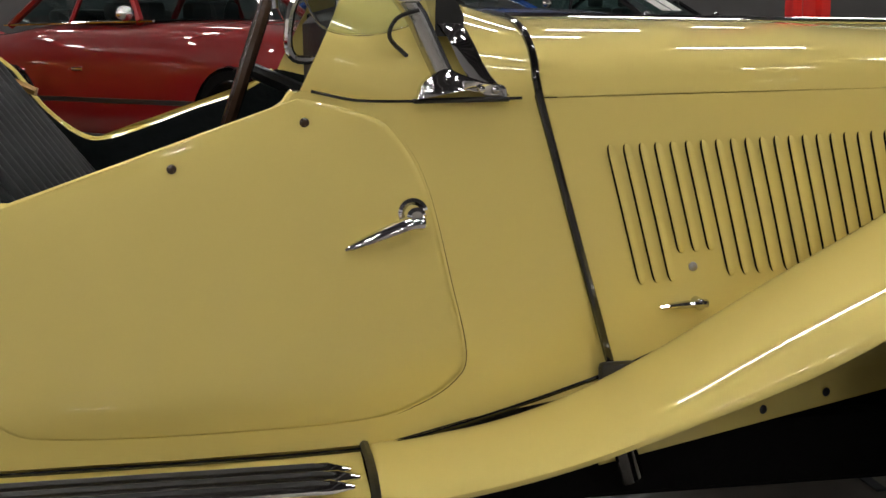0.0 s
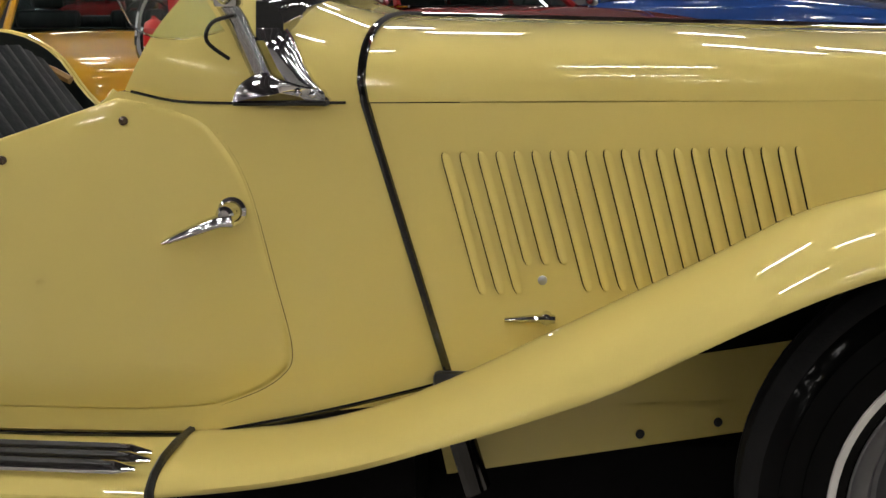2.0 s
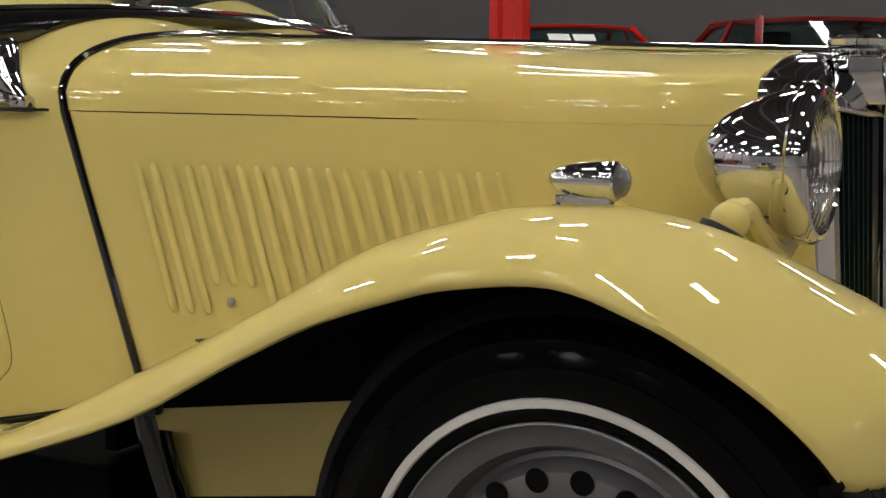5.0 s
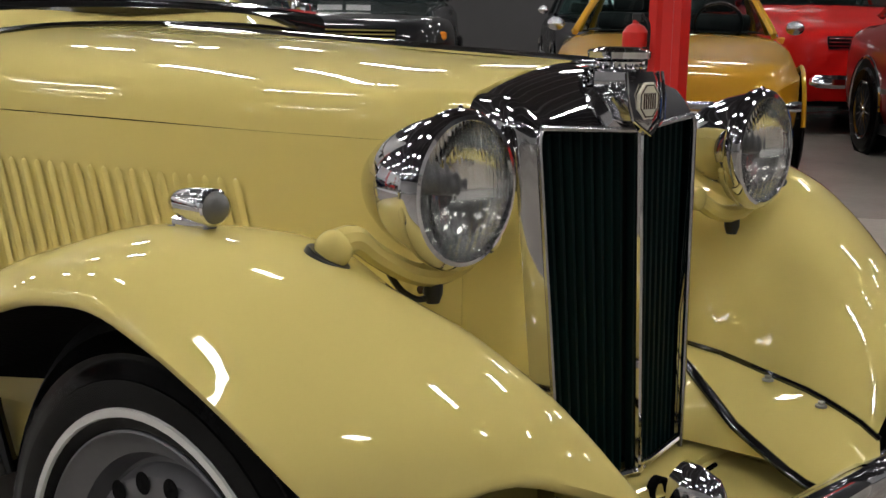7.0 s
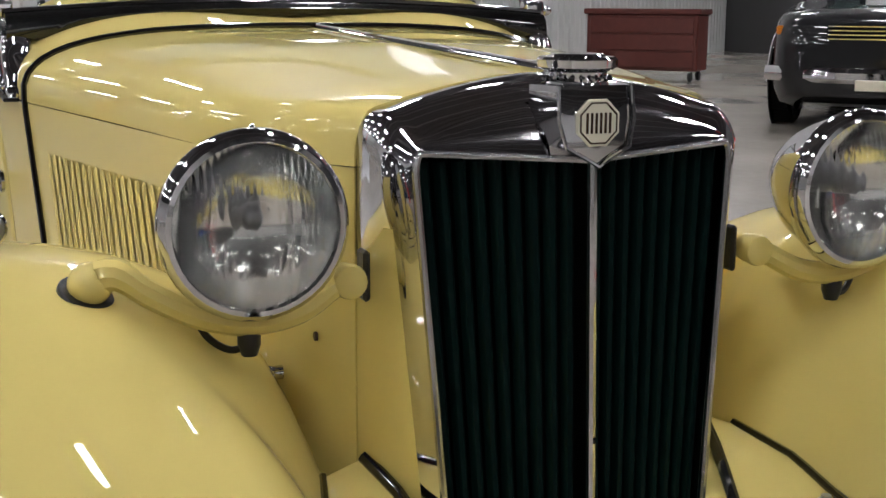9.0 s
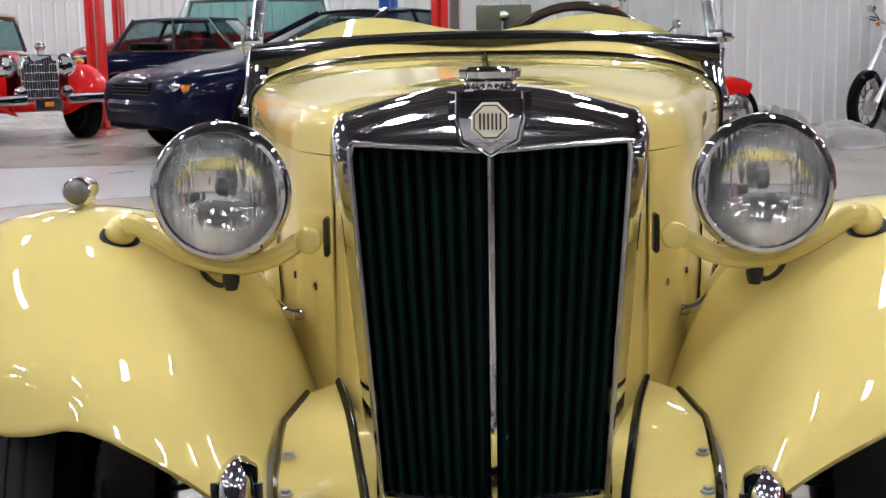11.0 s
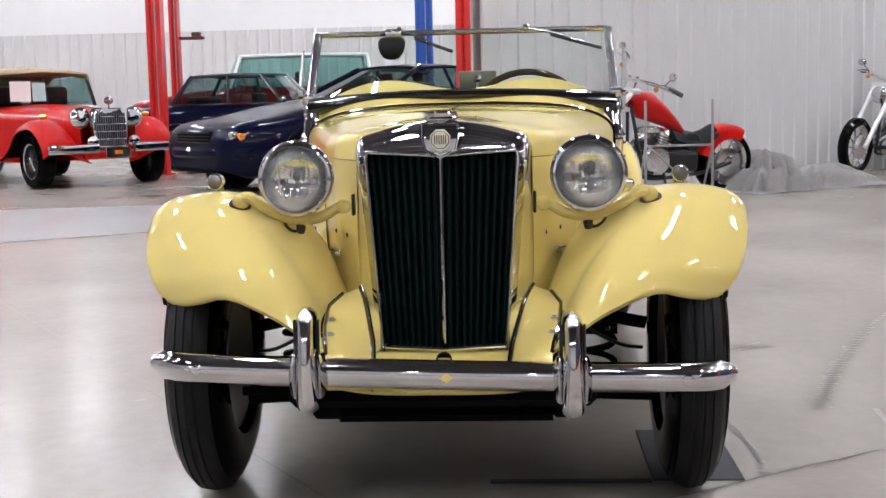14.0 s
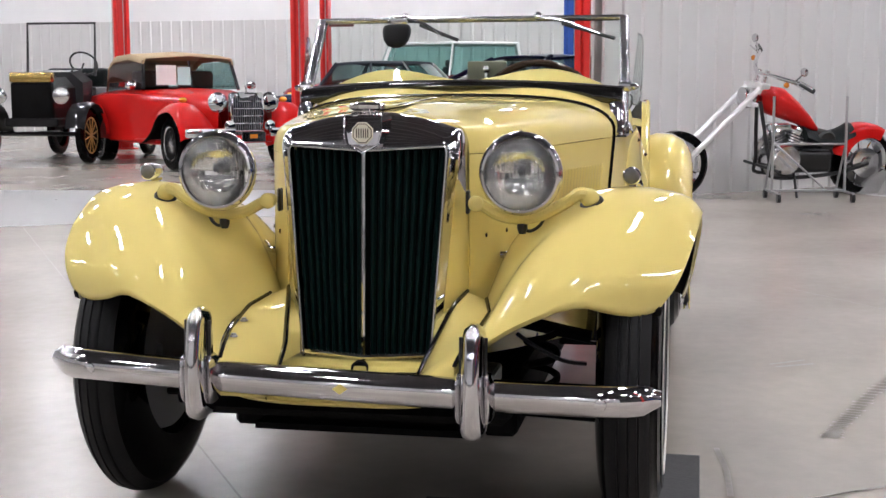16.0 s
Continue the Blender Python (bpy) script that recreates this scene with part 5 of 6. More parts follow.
    part("steering_wheel", tube([sw + Vector((0.06 * math.sin(t), 0.18 * math.cos(t), 0.16 * math.sin(t))) for t in np.linspace(0, 2 * math.pi, 21)], 0.014, 6), BLACK, car)
    for s in (-1, 1):
        for p, q in ((ring[0]), (ring[2])):
            part("pillar", tube([(p[0], s * p[1], p[2]), (q[0], s * q[1], q[2] + 0.02)], 0.03, 6), roof if not soft or p is ring[2][0] else CHROME, car)
        p, q = ring[1]
        part("pillar", tube([(p[0], s * (p[1] + 0.004), p[2]), (q[0], s * (q[1] + 0.004), q[2])], 0.02, 6), roof, car)
        part("window_trim", tube([(a, s * (lo + 0.005), zb + 0.006), (0.5 * (a + d), s * (lo * 1.01 + 0.008), zb + 0.006), (d, s * (lo * 0.95 + 0.005), zb + 0.006)], 0.009, 6), CHROME, car)
        part("side_trim", box(-0.30 * L, 0.30 * L, s * hw - 0.006, s * hw + 0.008, 0.475, 0.51, 0.004), BLACK, car, "dark rubbing strip")
        part("sill", box(-0.30 * L, 0.28 * L, s * hw * 0.96 - 0.02, s * hw * 0.96 + 0.02, 0.17, 0.25, 0.01), BLACK, car)
        part("door_handle", box(-0.10 * L, -0.10 * L + 0.14, s * hw - 0.004, s * hw + 0.018, 0.70, 0.725, 0.006), CHROME, car)
        part("door_mirror", ball((a - 0.12, s * (hw + 0.06), zb + 0.06), 0.07, 0.7, 1.0, 0.75), rim_mat, car)
        for xw in (base[0] * L / 2 * 0.72, base[1] * L / 2 * 0.72):
            part("wheel_arch", lathe([(s * 0.0, wheel_r + 0.055), (s * 0.012, wheel_r + 0.045), (s * 0.012, wheel_r * 0.5)], (xw, s * (hw - 0.005), wheel_r + 0.01), "y", 28, caps=False), UNDER, car)
            part("arch_lip", tube([(xw + (wheel_r + 0.06) * math.cos(t), s * (hw + 0.005), wheel_r + 0.01 + (wheel_r + 0.06) * math.sin(t)) for t in np.linspace(0, math.pi, 13)], 0.016, 6), CHROME if lamps == "round" else paint, car)
            wheel_parts(car, xw, s * (hw - 0.07), wheel_r, 0.19, rim_mat, spokes, s)
        yl = s * hw * 0.62
        if lamps == "none":
            continue
        if lamps == "round":
            part("headlamp", lathe([(0, 0.085), (0.05, 0.085), (0.055, 0.07), (0.075, 0.03), (0.078, 0.003)], (0.452 * L, yl, z_nose - 0.13), "x", 20), CHROME, car, "round headlamp")
        else:
            part("headlamp", box(0.455 * L, 0.484 * L, yl - 0.17, yl + 0.17, z_nose - 0.19, z_nose - 0.09, 0.03, seg=2), CHROME_DULL, car, "rectangular headlamp")
        part("indicator", box(0.44 * L, 0.470 * L, s * hw * 0.80 - 0.06, s * hw * 0.80 + 0.06, z_nose - 0.18, z_nose - 0.11, 0.015), AMBER, car)
    rows = []
    for y in np.linspace(-hw * 0.95, hw * 0.95, 13):
        x = 0.511 * L - 0.30 * (abs(y) / hw) ** 2.6
        rows.append([(x + dx, y, 0.47 + dz * (0.55 if lamps == "none" else 1)) for dx, dz in ((-0.05, 0.05), (0.0, 0.055), (0.025, 0.02), (0.025, -0.03), (0.0, -0.06), (-0.05, -0.055))])
    part("front_bumper", grid(rows), bumper, car)
    if grille:
        part("grille", box(0.47 * L, 0.4985 * L, -hw * 0.42, hw * 0.42, z_nose - 0.22, z_nose - 0.09, 0.01), UNDER, car)
        for k in range(4):
            part("grille_bar", box(0.4975 * L, 0.501 * L, -hw * 0.41, hw * 0.41, z_nose - 0.21 + 0.032 * k, z_nose - 0.20 + 0.032 * k), CHROME if lamps == "round" else BLACK, car, smooth=False)
    part("lower_intake", box(0.47 * L, 0.495 * L, -hw * 0.6, hw * 0.6, 0.25, 0.39, 0.02), UNDER, car)
    if papers:
        n = Vector((a - b, 0, zr - 0.04 - zb))
        for y, w, mat in ((-0.30, 0.24, WHITE), (-0.02, 0.24, WHITE)):
            rows = []
            for t in (0.30, 0.78):
                p = Vector((a + (b - a) * t + 0.012, 0, zb + (zr - 0.04 - zb) * t + 0.008))
                rows.append([(p.x, y - w / 2, p.z), (p.x, y + w / 2, p.z)])
            thicken(part("windscreen_sheet", grid(rows), mat, car, "paper sheet behind the windscreen", smooth=False), 0.002)
    if stripes:
        for y in (-0.22, 0.22):
            rows = []
            for x, zt in zip(xs[28:50], tops[28:50]):
                rows.append([(x * L, y - 0.12, zt + 0.021), (x * L, y + 0.12, zt + 0.021)])
            thicken(part("stripe", grid(rows), stripes, car, "pale racing stripe"), 0.003)
    if plate:
        part("number_plate", box(0.515 * L, 0.523 * L, -0.15, 0.15, 0.36, 0.44, 0.005), CREAM, car, "blank number plate")
    return car


saloon("navy_coupe", "dark navy sports coupe with silver alloy wheels on the concrete", pose(-11.8, -1.5, 0, 0, 0, -50), NAVY, 4.65, 1.86, 0.78, 1.0, 1.02, 1.38, (0.13, -0.03, -0.20, -0.38), papers=False, wheel_r=0.33, lamps="flat", bumper=NAVY, grille=True, rim_mat=SILVER, plate=False)
saloon("navy_convertible", "dark blue convertible with a raised dark canvas top", pose(-16.5, -3.46, 0, 0, 0, 82), NAVY, 4.7, 1.8, 0.80, 0.95, 0.92, 1.42, (0.10, 0.0, -0.26, -0.33), roof=CANVAS, glass_mat=DARKGLASS, soft=True, papers=False, spokes=0)
saloon("white_and_red_wagon", "white and red station wagon parked by the far wall", pose(-20.5, -4.6, 0, 0, 0, -80), DARKRED, 4.6, 1.85, 1.05, 1.22, 1.2, 1.85, (0.14, 0.08, -0.44, -0.47), roof=WALL_BRIGHT, glass_mat=TEALGLASS, papers=False, spokes=0)
saloon("red_coupe", "deep red two-door coupe with chrome trim parked in a row", pose(-1.47, 7.7, 0, 0, 0, -50), DARKRED, 4.5, 1.8, 0.92, 1.02, 0.96, 1.42, (0.10, -0.01, -0.22, -0.34), spokes=14, papers=False, wheel_r=0.33)
saloon("amber_sports_car", "amber-yellow sports car with a dark bumper", pose(-4.15, 7.2, 0, 0, 0, -58), ORANGE, 4.2, 1.66, 0.72, 0.86, 0.84, 1.26, (0.06, -0.08, -0.2, -0.40), papers=False, bumper=CHROME_DULL, lamps="none", grille=False)
saloon("black_pickup_wagon", "black high wagon with paper sheets in the windscreen", pose(-8.2, 7.9, 0, 0, 0, -48), CARBLACK, 4.9, 1.9, 0.95, 1.10, 1.05, 1.72, (0.14, 0.05, -0.42, -0.47), glass_mat=TEALGLASS, wheel_r=0.36)
saloon("black_saloon", "black saloon car with chrome trim", pose(-8.2, 12.5, 0, 0, 0, -50), CARBLACK, 4.8, 1.85, 0.8, 0.98, 0.95, 1.45, glass_mat=TEALGLASS)
saloon("black_roadster_coupe", "black coupe with white papers in its windscreen", pose(3.1, 11.3, 0, 0, 0, -42), CARBLACK, 4.5, 1.78, 0.8, 0.98, 0.93, 1.40, glass_mat=TEALGLASS)
saloon("blue_racing_coupe", "blue coupe with broad silver stripes", pose(0.9, 10.2, 0, 0, 0, -42), RACEBLUE, 4.4, 1.8, 1.0, 1.12, 1.05, 1.45, stripes=CHROME_DULL, papers=True)
saloon("red_saloon", "bright red saloon car with sheets in its windscreen", pose(-5.0, 11.2, 0, 0, 0, -50), CARRED, 4.5, 1.78, 0.95, 1.12, 1.05, 1.58, glass_mat=TEALGLASS)


def neoclassic(m):
    """A red long-bonnet car with separate wings, tan top and twin bumperettes."""
    car = thing("red_vintage_style_car", "bright red vintage-style car with a tan canvas top and chrome grille", "car", m=m)
    rows = []
    for x, w, z in ((-2.2, 0.72, 0.80), (-2.1, 0.82, 0.95), (-1.2, 0.84, 1.0), (-0.1, 0.82, 1.0), (0.2, 0.66, 0.99), (1.2, 0.48, 0.93), (1.75, 0.36, 0.89)):
        half = [(w, 0.33), (w, z - 0.16), (w * 0.95, z - 0.06), (w * 0.75, z - 0.01), (0, z + 0.03)]
        rows.append([(x, -y, q) for y, q in half] + [(x, y, q) for y, q in reversed(half[:-1])])
    part("body", grid(rows), CARRED, car, angle=50)
    for s in (-1, 1):
        for xc, r0, reach in ((1.32, 0.47, 0.62), (-1.45, 0.46, 0.5)):
            pts = [(xc + r0 * 1.12, 0.42), (xc + r0 * 1.05, 0.60), (xc + r0 * 0.7, 0.76), (xc + 0.1, 0.845), (xc - r0 * 0.6, 0.78), (xc - r0 * 1.1, 0.58), (xc - r0 * 1.5, 0.42), (xc - r0 * 1.9, 0.34)]
            path = smooth_path([(x, 0, z) for x, z in pts], 4)
            across = ((0.27, 0.33), (0.36, 0.24), (0.46, 0.12), (0.56, 0.035), (0.67, 0.0), (0.78, 0.015), (0.85, 0.06), (0.885, 0.12)) if xc > 0 else ((0.48, 0.09), (0.54, 0.04), (0.6, 0.01), (0.68, 0.0), (0.77, 0.01), (0.84, 0.05), (0.88, 0.10))
            rows = [[(p.x - 0.10 * d, s * y, max(0.30, p.z - d * min(1, max(0.25, (p.z - 0.3) / 0.3)))) for y, d in across] for p in path]
            thicken(part("wing", grid(rows), [CARRED, UNDER], car, "rounded red wing", angle=60), 0.012, 1, 0)
            wheel_parts(car, xc, s * 0.73, 0.33, 0.2, CHROME_DULL, 10, s)
        part("running_board", box(-1.1, 0.75, s * 0.66 - 0.14, s * 0.66 + 0.14, 0.30, 0.36, 0.02), CARRED, car)
        part("headlamp", lathe([(-0.16, 0.02), (-0.08, 0.10), (0.0, 0.125), (0.03, 0.128), (0.04, 0.11), (0.06, 0.06), (0.065, 0.004)], (1.70, s * 0.345, 0.84), "x", 24), CHROME, car, "large chrome headlamp")
        part("fog_lamp", lathe([(-0.05, 0.03), (0.0, 0.07), (0.02, 0.07), (0.035, 0.03)], (1.88, s * 0.27, 0.55), "x", 16), CHROME, car)
        part("indicator", ball((1.42, s * 0.68, 0.87), 0.05, 1.2, 1, 0.7), AMBER, car, "amber lamp on the wing")
        part("bumperette", box(1.93, 1.99, s * 0.55 - 0.32, s * 0.55 + 0.32, 0.42, 0.53, 0.02, seg=2), CHROME, car, "chrome bumper bar")
        part("door_mirror", ball((0.05, s * 0.86, 1.05), 0.06, 0.7, 1.2, 0.9), CHROME, car)
        part("screen_post", tube([(0.02, s * 0.68, 0.99), (-0.10, s * 0.62, 1.38)], 0.025, 6), CHROME, car)
        part("horn", tube([(1.80, s * 0.12, 0.92), (1.95, s * 0.12, 0.93)], 0.03, 8, taper=[0.5, 1.4]), CHROME, car)
    part("radiator", box(1.72, 1.83, -0.235, 0.235, 0.40, 0.96, 0.05, seg=2), CHROME, car, "upright chrome radiator")
    part("grille_backing", box(1.825, 1.834, -0.19, 0.19, 0.45, 0.90), SILVER, car, smooth=False)
    for k in range(13):
        part("grille_bar", box(1.834, 1.845, -0.186 + 0.0295 * k, -0.174 + 0.0295 * k, 0.45, 0.90), CHROME, car, smooth=False)
    for k in range(5):
        part("grille_crossbar", tube([(1.847, -0.19, 0.49 + 0.09 * k), (1.853, 0.0, 0.49 + 0.09 * k), (1.847, 0.19, 0.49 + 0.09 * k)], 0.007, 6), CHROME, car)
    part("mascot", tube([(1.79, 0, 0.95), (1.80, 0, 1.0), (1.76, 0, 1.04)], 0.013, 8, taper=[1.2, 0.6, 0.5]), CHROME, car, "small chrome mascot stub")
    part("apron", box(1.60, 1.86, -0.34, 0.34, 0.34, 0.44, 0.04, seg=2), CARRED, car)
    part("number_plate", box(1.99, 2.0, -0.16, 0.16, 0.36, 0.48, 0.006), CHROME_DULL, car, "blank plate with an amber emblem")
    part("plate_emblem", box(2.0, 2.004, -0.05, 0.05, 0.40, 0.45), AMBER, car, smooth=False)
    part("windscreen", grid([[(0.03, -0.68, 1.0), (0.03, 0.68, 1.0)], [(-0.09, -0.62, 1.38), (-0.09, 0.62, 1.38)]]), TEALGLASS, car, smooth=False)
    part("screen_divider", tube([(0.045, 0, 1.0), (-0.075, 0, 1.38)], 0.018, 6), CHROME, car)
    part("windscreen_sheet", box(0.0, 0.003, -0.5, -0.22, 1.06, 1.32), WHITE, car, "white paper sheet", smooth=False).matrix_basis = pose(0.03, 0, 0, 0, 0, 0)
    part("windscreen_sheet", box(0.03, 0.033, -0.2, -0.02, 1.06, 1.30), TEALSHEET, car, "pale teal paper sheet", smooth=False)
    rows = []
    for x, z, w in ((-1.55, 1.10, 0.66), (-1.45, 1.36, 0.66), (-1.2, 1.46, 0.66), (-0.6, 1.48, 0.66), (-0.05, 1.42, 0.65)):
        rows.append([(x, -w, z - 0.16 if x < -1.5 else z - 0.08), (x, -w * 0.95, z), (x, 0, z + 0.04), (x, w * 0.95, z), (x, w, z - 0.16 if x < -1.5 else z - 0.08)])
    part("canvas_top", grid(rows), TAN, car, "tan canvas top").modifiers.new("skin", "SOLIDIFY").thickness = 0.02
    for s in (-1, 1):
        part("side_window", grid([[(0.0, s * 0.69, 1.0), (-1.4, s * 0.70, 1.0)], [(-0.10, s * 0.64, 1.38), (-1.4, s * 0.64, 1.36)]]), DARKGLASS, car, smooth=False)
    for s in (-1, 1):
        part("front_seat", box(-0.75, -0.58, s * 0.33 - 0.25, s * 0.33 + 0.25, 0.98, 1.26, 0.05, seg=2), CHEST, car)
    part("cabin_floor", box(-1.35, -0.05, -0.62, 0.62, 1.035, 1.042), TRIM, car, smooth=False)
    return car


neoclassic(pose(-13.5, -6.03, 0, 0, 0, 44))


def antique(m):
    """A black brass-era car with wooden wheels."""
    car = thing("antique_car", "black antique car with brass radiator and yellow wooden-spoked wheels", "car", m=m)
    part("radiator", box(1.35, 1.47, -0.29, 0.29, 0.55, 1.10, 0.03, seg=2), UNDER, car)
    part("radiator_top", box(1.34, 1.48, -0.30, 0.30, 1.10, 1.24, 0.03, seg=2), BRASS, car, "brass radiator tank")
    part("radiator_foot", box(1.34, 1.48, -0.30, 0.30, 0.53, 0.57, 0.01), BRASS, car)
    rows = [[(x, y, z) for y, z in ((-w, 0.6), (-w, zt - 0.15), (-w * 0.6, zt), (w * 0.6, zt), (w, zt - 0.15), (w, 0.6))] for x, w, zt in ((1.36, 0.27, 1.16), (0.7, 0.33, 1.18), (0.65, 0.42, 1.25), (0.35, 0.45, 1.28))]
    part("bonnet", grid(rows), CARBLACK, car)
    part("tub", box(-1.5, 0.36, -0.52, 0.52, 0.62, 1.05, 0.06, seg=2), CARBLACK, car)
    part("seat", box(-0.75, -0.2, -0.48, 0.48, 1.0, 1.32, 0.08, seg=3), LEATHER, car)
    part("frame", box(-1.6, 1.5, -0.38, 0.38, 0.5, 0.62, 0.02), CARBLACK, car)
    part("axle", tube([(1.3, -0.7, 0.4), (1.3, 0.7, 0.4)], 0.03, 8), CARBLACK, car)
    scr = [(0.36, -0.5, 1.2), (0.30, -0.5, 1.95), (0.30, 0.5, 1.95), (0.36, 0.5, 1.2)]
    part("windscreen_frame", tube(scr, 0.02, 6), BLACK, car, "tall windscreen frame")
    c = Vector((0.05, 0.22, 1.38))
    wheel = part("steering_wheel", tube([c + Vector((0.12 * math.sin(a), 0.2 * math.cos(a), 0.16 * math.sin(a))) for a in np.linspace(0, 2 * math.pi, 25)], 0.016, 6), BLACK, car)
    part("column", tube([c, (0.45, 0.22, 1.0)], 0.015, 6), BLACK, car)
    for s in (-1, 1):
        part("headlamp", lathe([(-0.12, 0.03), (-0.05, 0.10), (0.02, 0.115), (0.03, 0.10), (0.05, 0.04)], (1.50, s * 0.44, 0.92), "x", 20), CHROME_DULL, car, "round headlamp")
        for xc in (1.3, -1.25):
            wheel_parts(car, xc, s * 0.72, 0.38, 0.10, WOODY, 12, s)
            path = [(xc + 0.46 * math.cos(a), 0.38 + 0.46 * math.sin(a)) for a in np.linspace(0.25, math.pi * 0.85, 10)] + [(xc - 0.55, 0.42)]
            rows = [[(x, s * y, z - dz) for y, dz in ((0.56, 0.02), (0.66, 0), (0.78, 0), (0.84, 0.03))] for x, z in path]
            thicken(part("wing", grid(rows), CARBLACK, car, "thin black wing"), 0.01)
        part("running_board", box(-0.85, 0.8, s * 0.66 - 0.13, s * 0.66 + 0.13, 0.36, 0.39, 0.01), CARBLACK, car)
    return car


antique(pose(-14.6, -8.35, 0, 0, 0, 6))


def motorbike(name, label, m, paint, rake=0.55, wheel_f=0.31, bar=1.10, fx=0.98, skew=0.0):
    bike = thing(name, label, "motorcycle", m=m)
    for x, r, w in ((fx, wheel_f, 0.11), (-0.78, 0.31, 0.2)):
        wh = new("wheel")
        wh.parent = bike
        wh.empty_display_size = 0.1
        part("tyre", lathe([(-w / 2, 0.74 * r), (-w / 2, 0.9 * r), (-w * 0.25, r), (w * 0.25, r), (w / 2, 0.9 * r), (w / 2, 0.74 * r)], (x, 0, r), "y", 32, caps=False), TYRE, wh)
        part("rim", lathe([(-w * 0.4, 0.76 * r), (-w * 0.3, 0.68 * r), (w * 0.3, 0.68 * r), (w * 0.4, 0.76 * r)], (x, 0, r), "y", 32, caps=False), CHROME, wh)
        part("disc", lathe([(-0.012, 0.42 * r), (0.012, 0.42 * r)], (x, 0.05, r), "y", 24), ALLOY, wh)
        for k in range(9):
            a = 2 * math.pi * k / 9
            part("spoke", tube([(x, 0, r), (x + 0.70 * r * math.cos(a), 0, r + 0.70 * r * math.sin(a))], 0.008, 5), CHROME, wh)
    top = Vector((fx - rake, 0, 1.0))
    for s in (-1, 1):
        part("fork", tube([(fx, s * 0.12, wheel_f), (top.x, s * 0.12, top.z + 0.04)], 0.027, 12), POLISHED, bike, "chrome fork tube")
        part("frame_tube", tube(smooth_path([(top.x - 0.03, s * 0.03, 0.88), (top.x - 0.12, s * 0.12, 0.35), (0.2, s * 0.14, 0.20), (-0.4, s * 0.14, 0.22), (-0.78, s * 0.14, 0.31)], 4), 0.018, 6), BLACK, bike)
        part("grip", tube([(top.x - 0.22, s * 0.36, bar - 0.01 - s * skew), (top.x - 0.27, s * 0.50, bar - 0.02 - s * skew * 1.35)], 0.024, 8), BLACK, bike)
        part("mirror", ball((top.x - 0.20, s * 0.44, bar + 0.10 - s * skew), 0.05, 0.4, 1.2, 0.8), CHROME, bike)
        part("mirror_stalk", tube([(top.x - 0.18, s * 0.33, bar - s * skew), (top.x - 0.20, s * 0.43, bar + 0.09 - s * skew)], 0.009, 5), CHROME, bike)
        part("lever", tube([(top.x - 0.16, s * 0.33, bar - 0.01 - s * skew), (top.x - 0.18, s * 0.48, bar - 0.01 - s * skew * 1.3)], 0.009, 5), CHROME, bike)
        part("indicator", ball((top.x - 0.12, s * 0.30, bar - 0.05 - s * skew * 0.8), 0.025), AMBER, bike)
    part("handlebar", tube(smooth_path([(top.x - 0.22, -0.37, bar - 0.01 + skew), (top.x - 0.05, -0.14, bar - 0.03 + skew * 0.4), (top.x, 0, bar - 0.06), (top.x - 0.05, 0.14, bar - 0.03 - skew * 0.4), (top.x - 0.22, 0.37, bar - 0.01 - skew)], 5), 0.019, 8), ALLOY, bike, "chrome handlebar")
    for s in (-1, 1):
        part("riser", tube([(top.x, s * 0.06, 0.98), (top.x - 0.06, s * 0.07, bar - 0.04)], 0.022, 6), ALLOY, bike)
    part("yoke", box(top.x - 0.05, top.x + 0.05, -0.16, 0.16, 1.0, 1.05, 0.015, seg=2), POLISHED, bike, "polished fork yoke")
    part("lower_yoke", box(top.x + 0.05, top.x + 0.13, -0.15, 0.15, 0.84, 0.88, 0.01), POLISHED, bike)
    part("headlamp", lathe([(-0.13, 0.03), (-0.09, 0.07), (-0.04, 0.095), (0.04, 0.10), (0.05, 0.085), (0.065, 0.02)], (top.x + 0.10, 0, 0.91), "x", 18), CHROME, bike, "round chrome headlamp")
    rows = []
    for x, w, z0, z1 in ((top.x - 0.05, 0.03, 0.84, 0.94), (top.x - 0.12, 0.12, 0.76, 1.02), (top.x - 0.26, 0.15, 0.72, 1.0), (top.x - 0.42, 0.12, 0.67, 0.88), (top.x - 0.56, 0.075, 0.61, 0.75), (top.x - 0.66, 0.02, 0.60, 0.64)):
        zc, h = (z0 + z1) / 2, (z1 - z0) / 2
        rows.append([(x, w * math.cos(a), zc + h * math.sin(a)) for a in np.linspace(0, 2 * math.pi, 17)[:-1]])
    bm = grid(rows, close_v=True)
    part("fuel_tank", bm, paint, bike, "teardrop fuel tank", angle=60)
    rows = [[(x, y, z - 0.1 * (y / 0.15) ** 2) for y in np.linspace(-0.15, 0.15, 7)] for x, z in ((-0.12, 0.66), (-0.25, 0.61), (-0.4, 0.60), (-0.52, 0.63), (-0.62, 0.68))]
    thicken(part("seat", grid(rows), LEATHER, bike), 0.05)
    rows = []
    for a in np.linspace(0.25, 2.05, 15):
        r = 0.365
        rows.append([(-0.78 + (r - d) * math.cos(a), y, 0.31 + (r - d) * math.sin(a)) for y, d in ((-0.135, 0.13), (-0.135, 0.05), (-0.12, 0.015), (-0.06, 0.0), (0.06, 0.0), (0.12, 0.015), (0.135, 0.05), (0.135, 0.13))])
    thicken(part("rear_mudguard", grid(rows), paint, bike, "wide rear mudguard", angle=60), 0.008)
    part("gearbox", box(-0.42, -0.08, -0.13, 0.13, 0.24, 0.46, 0.04, seg=2), BLACK, bike)
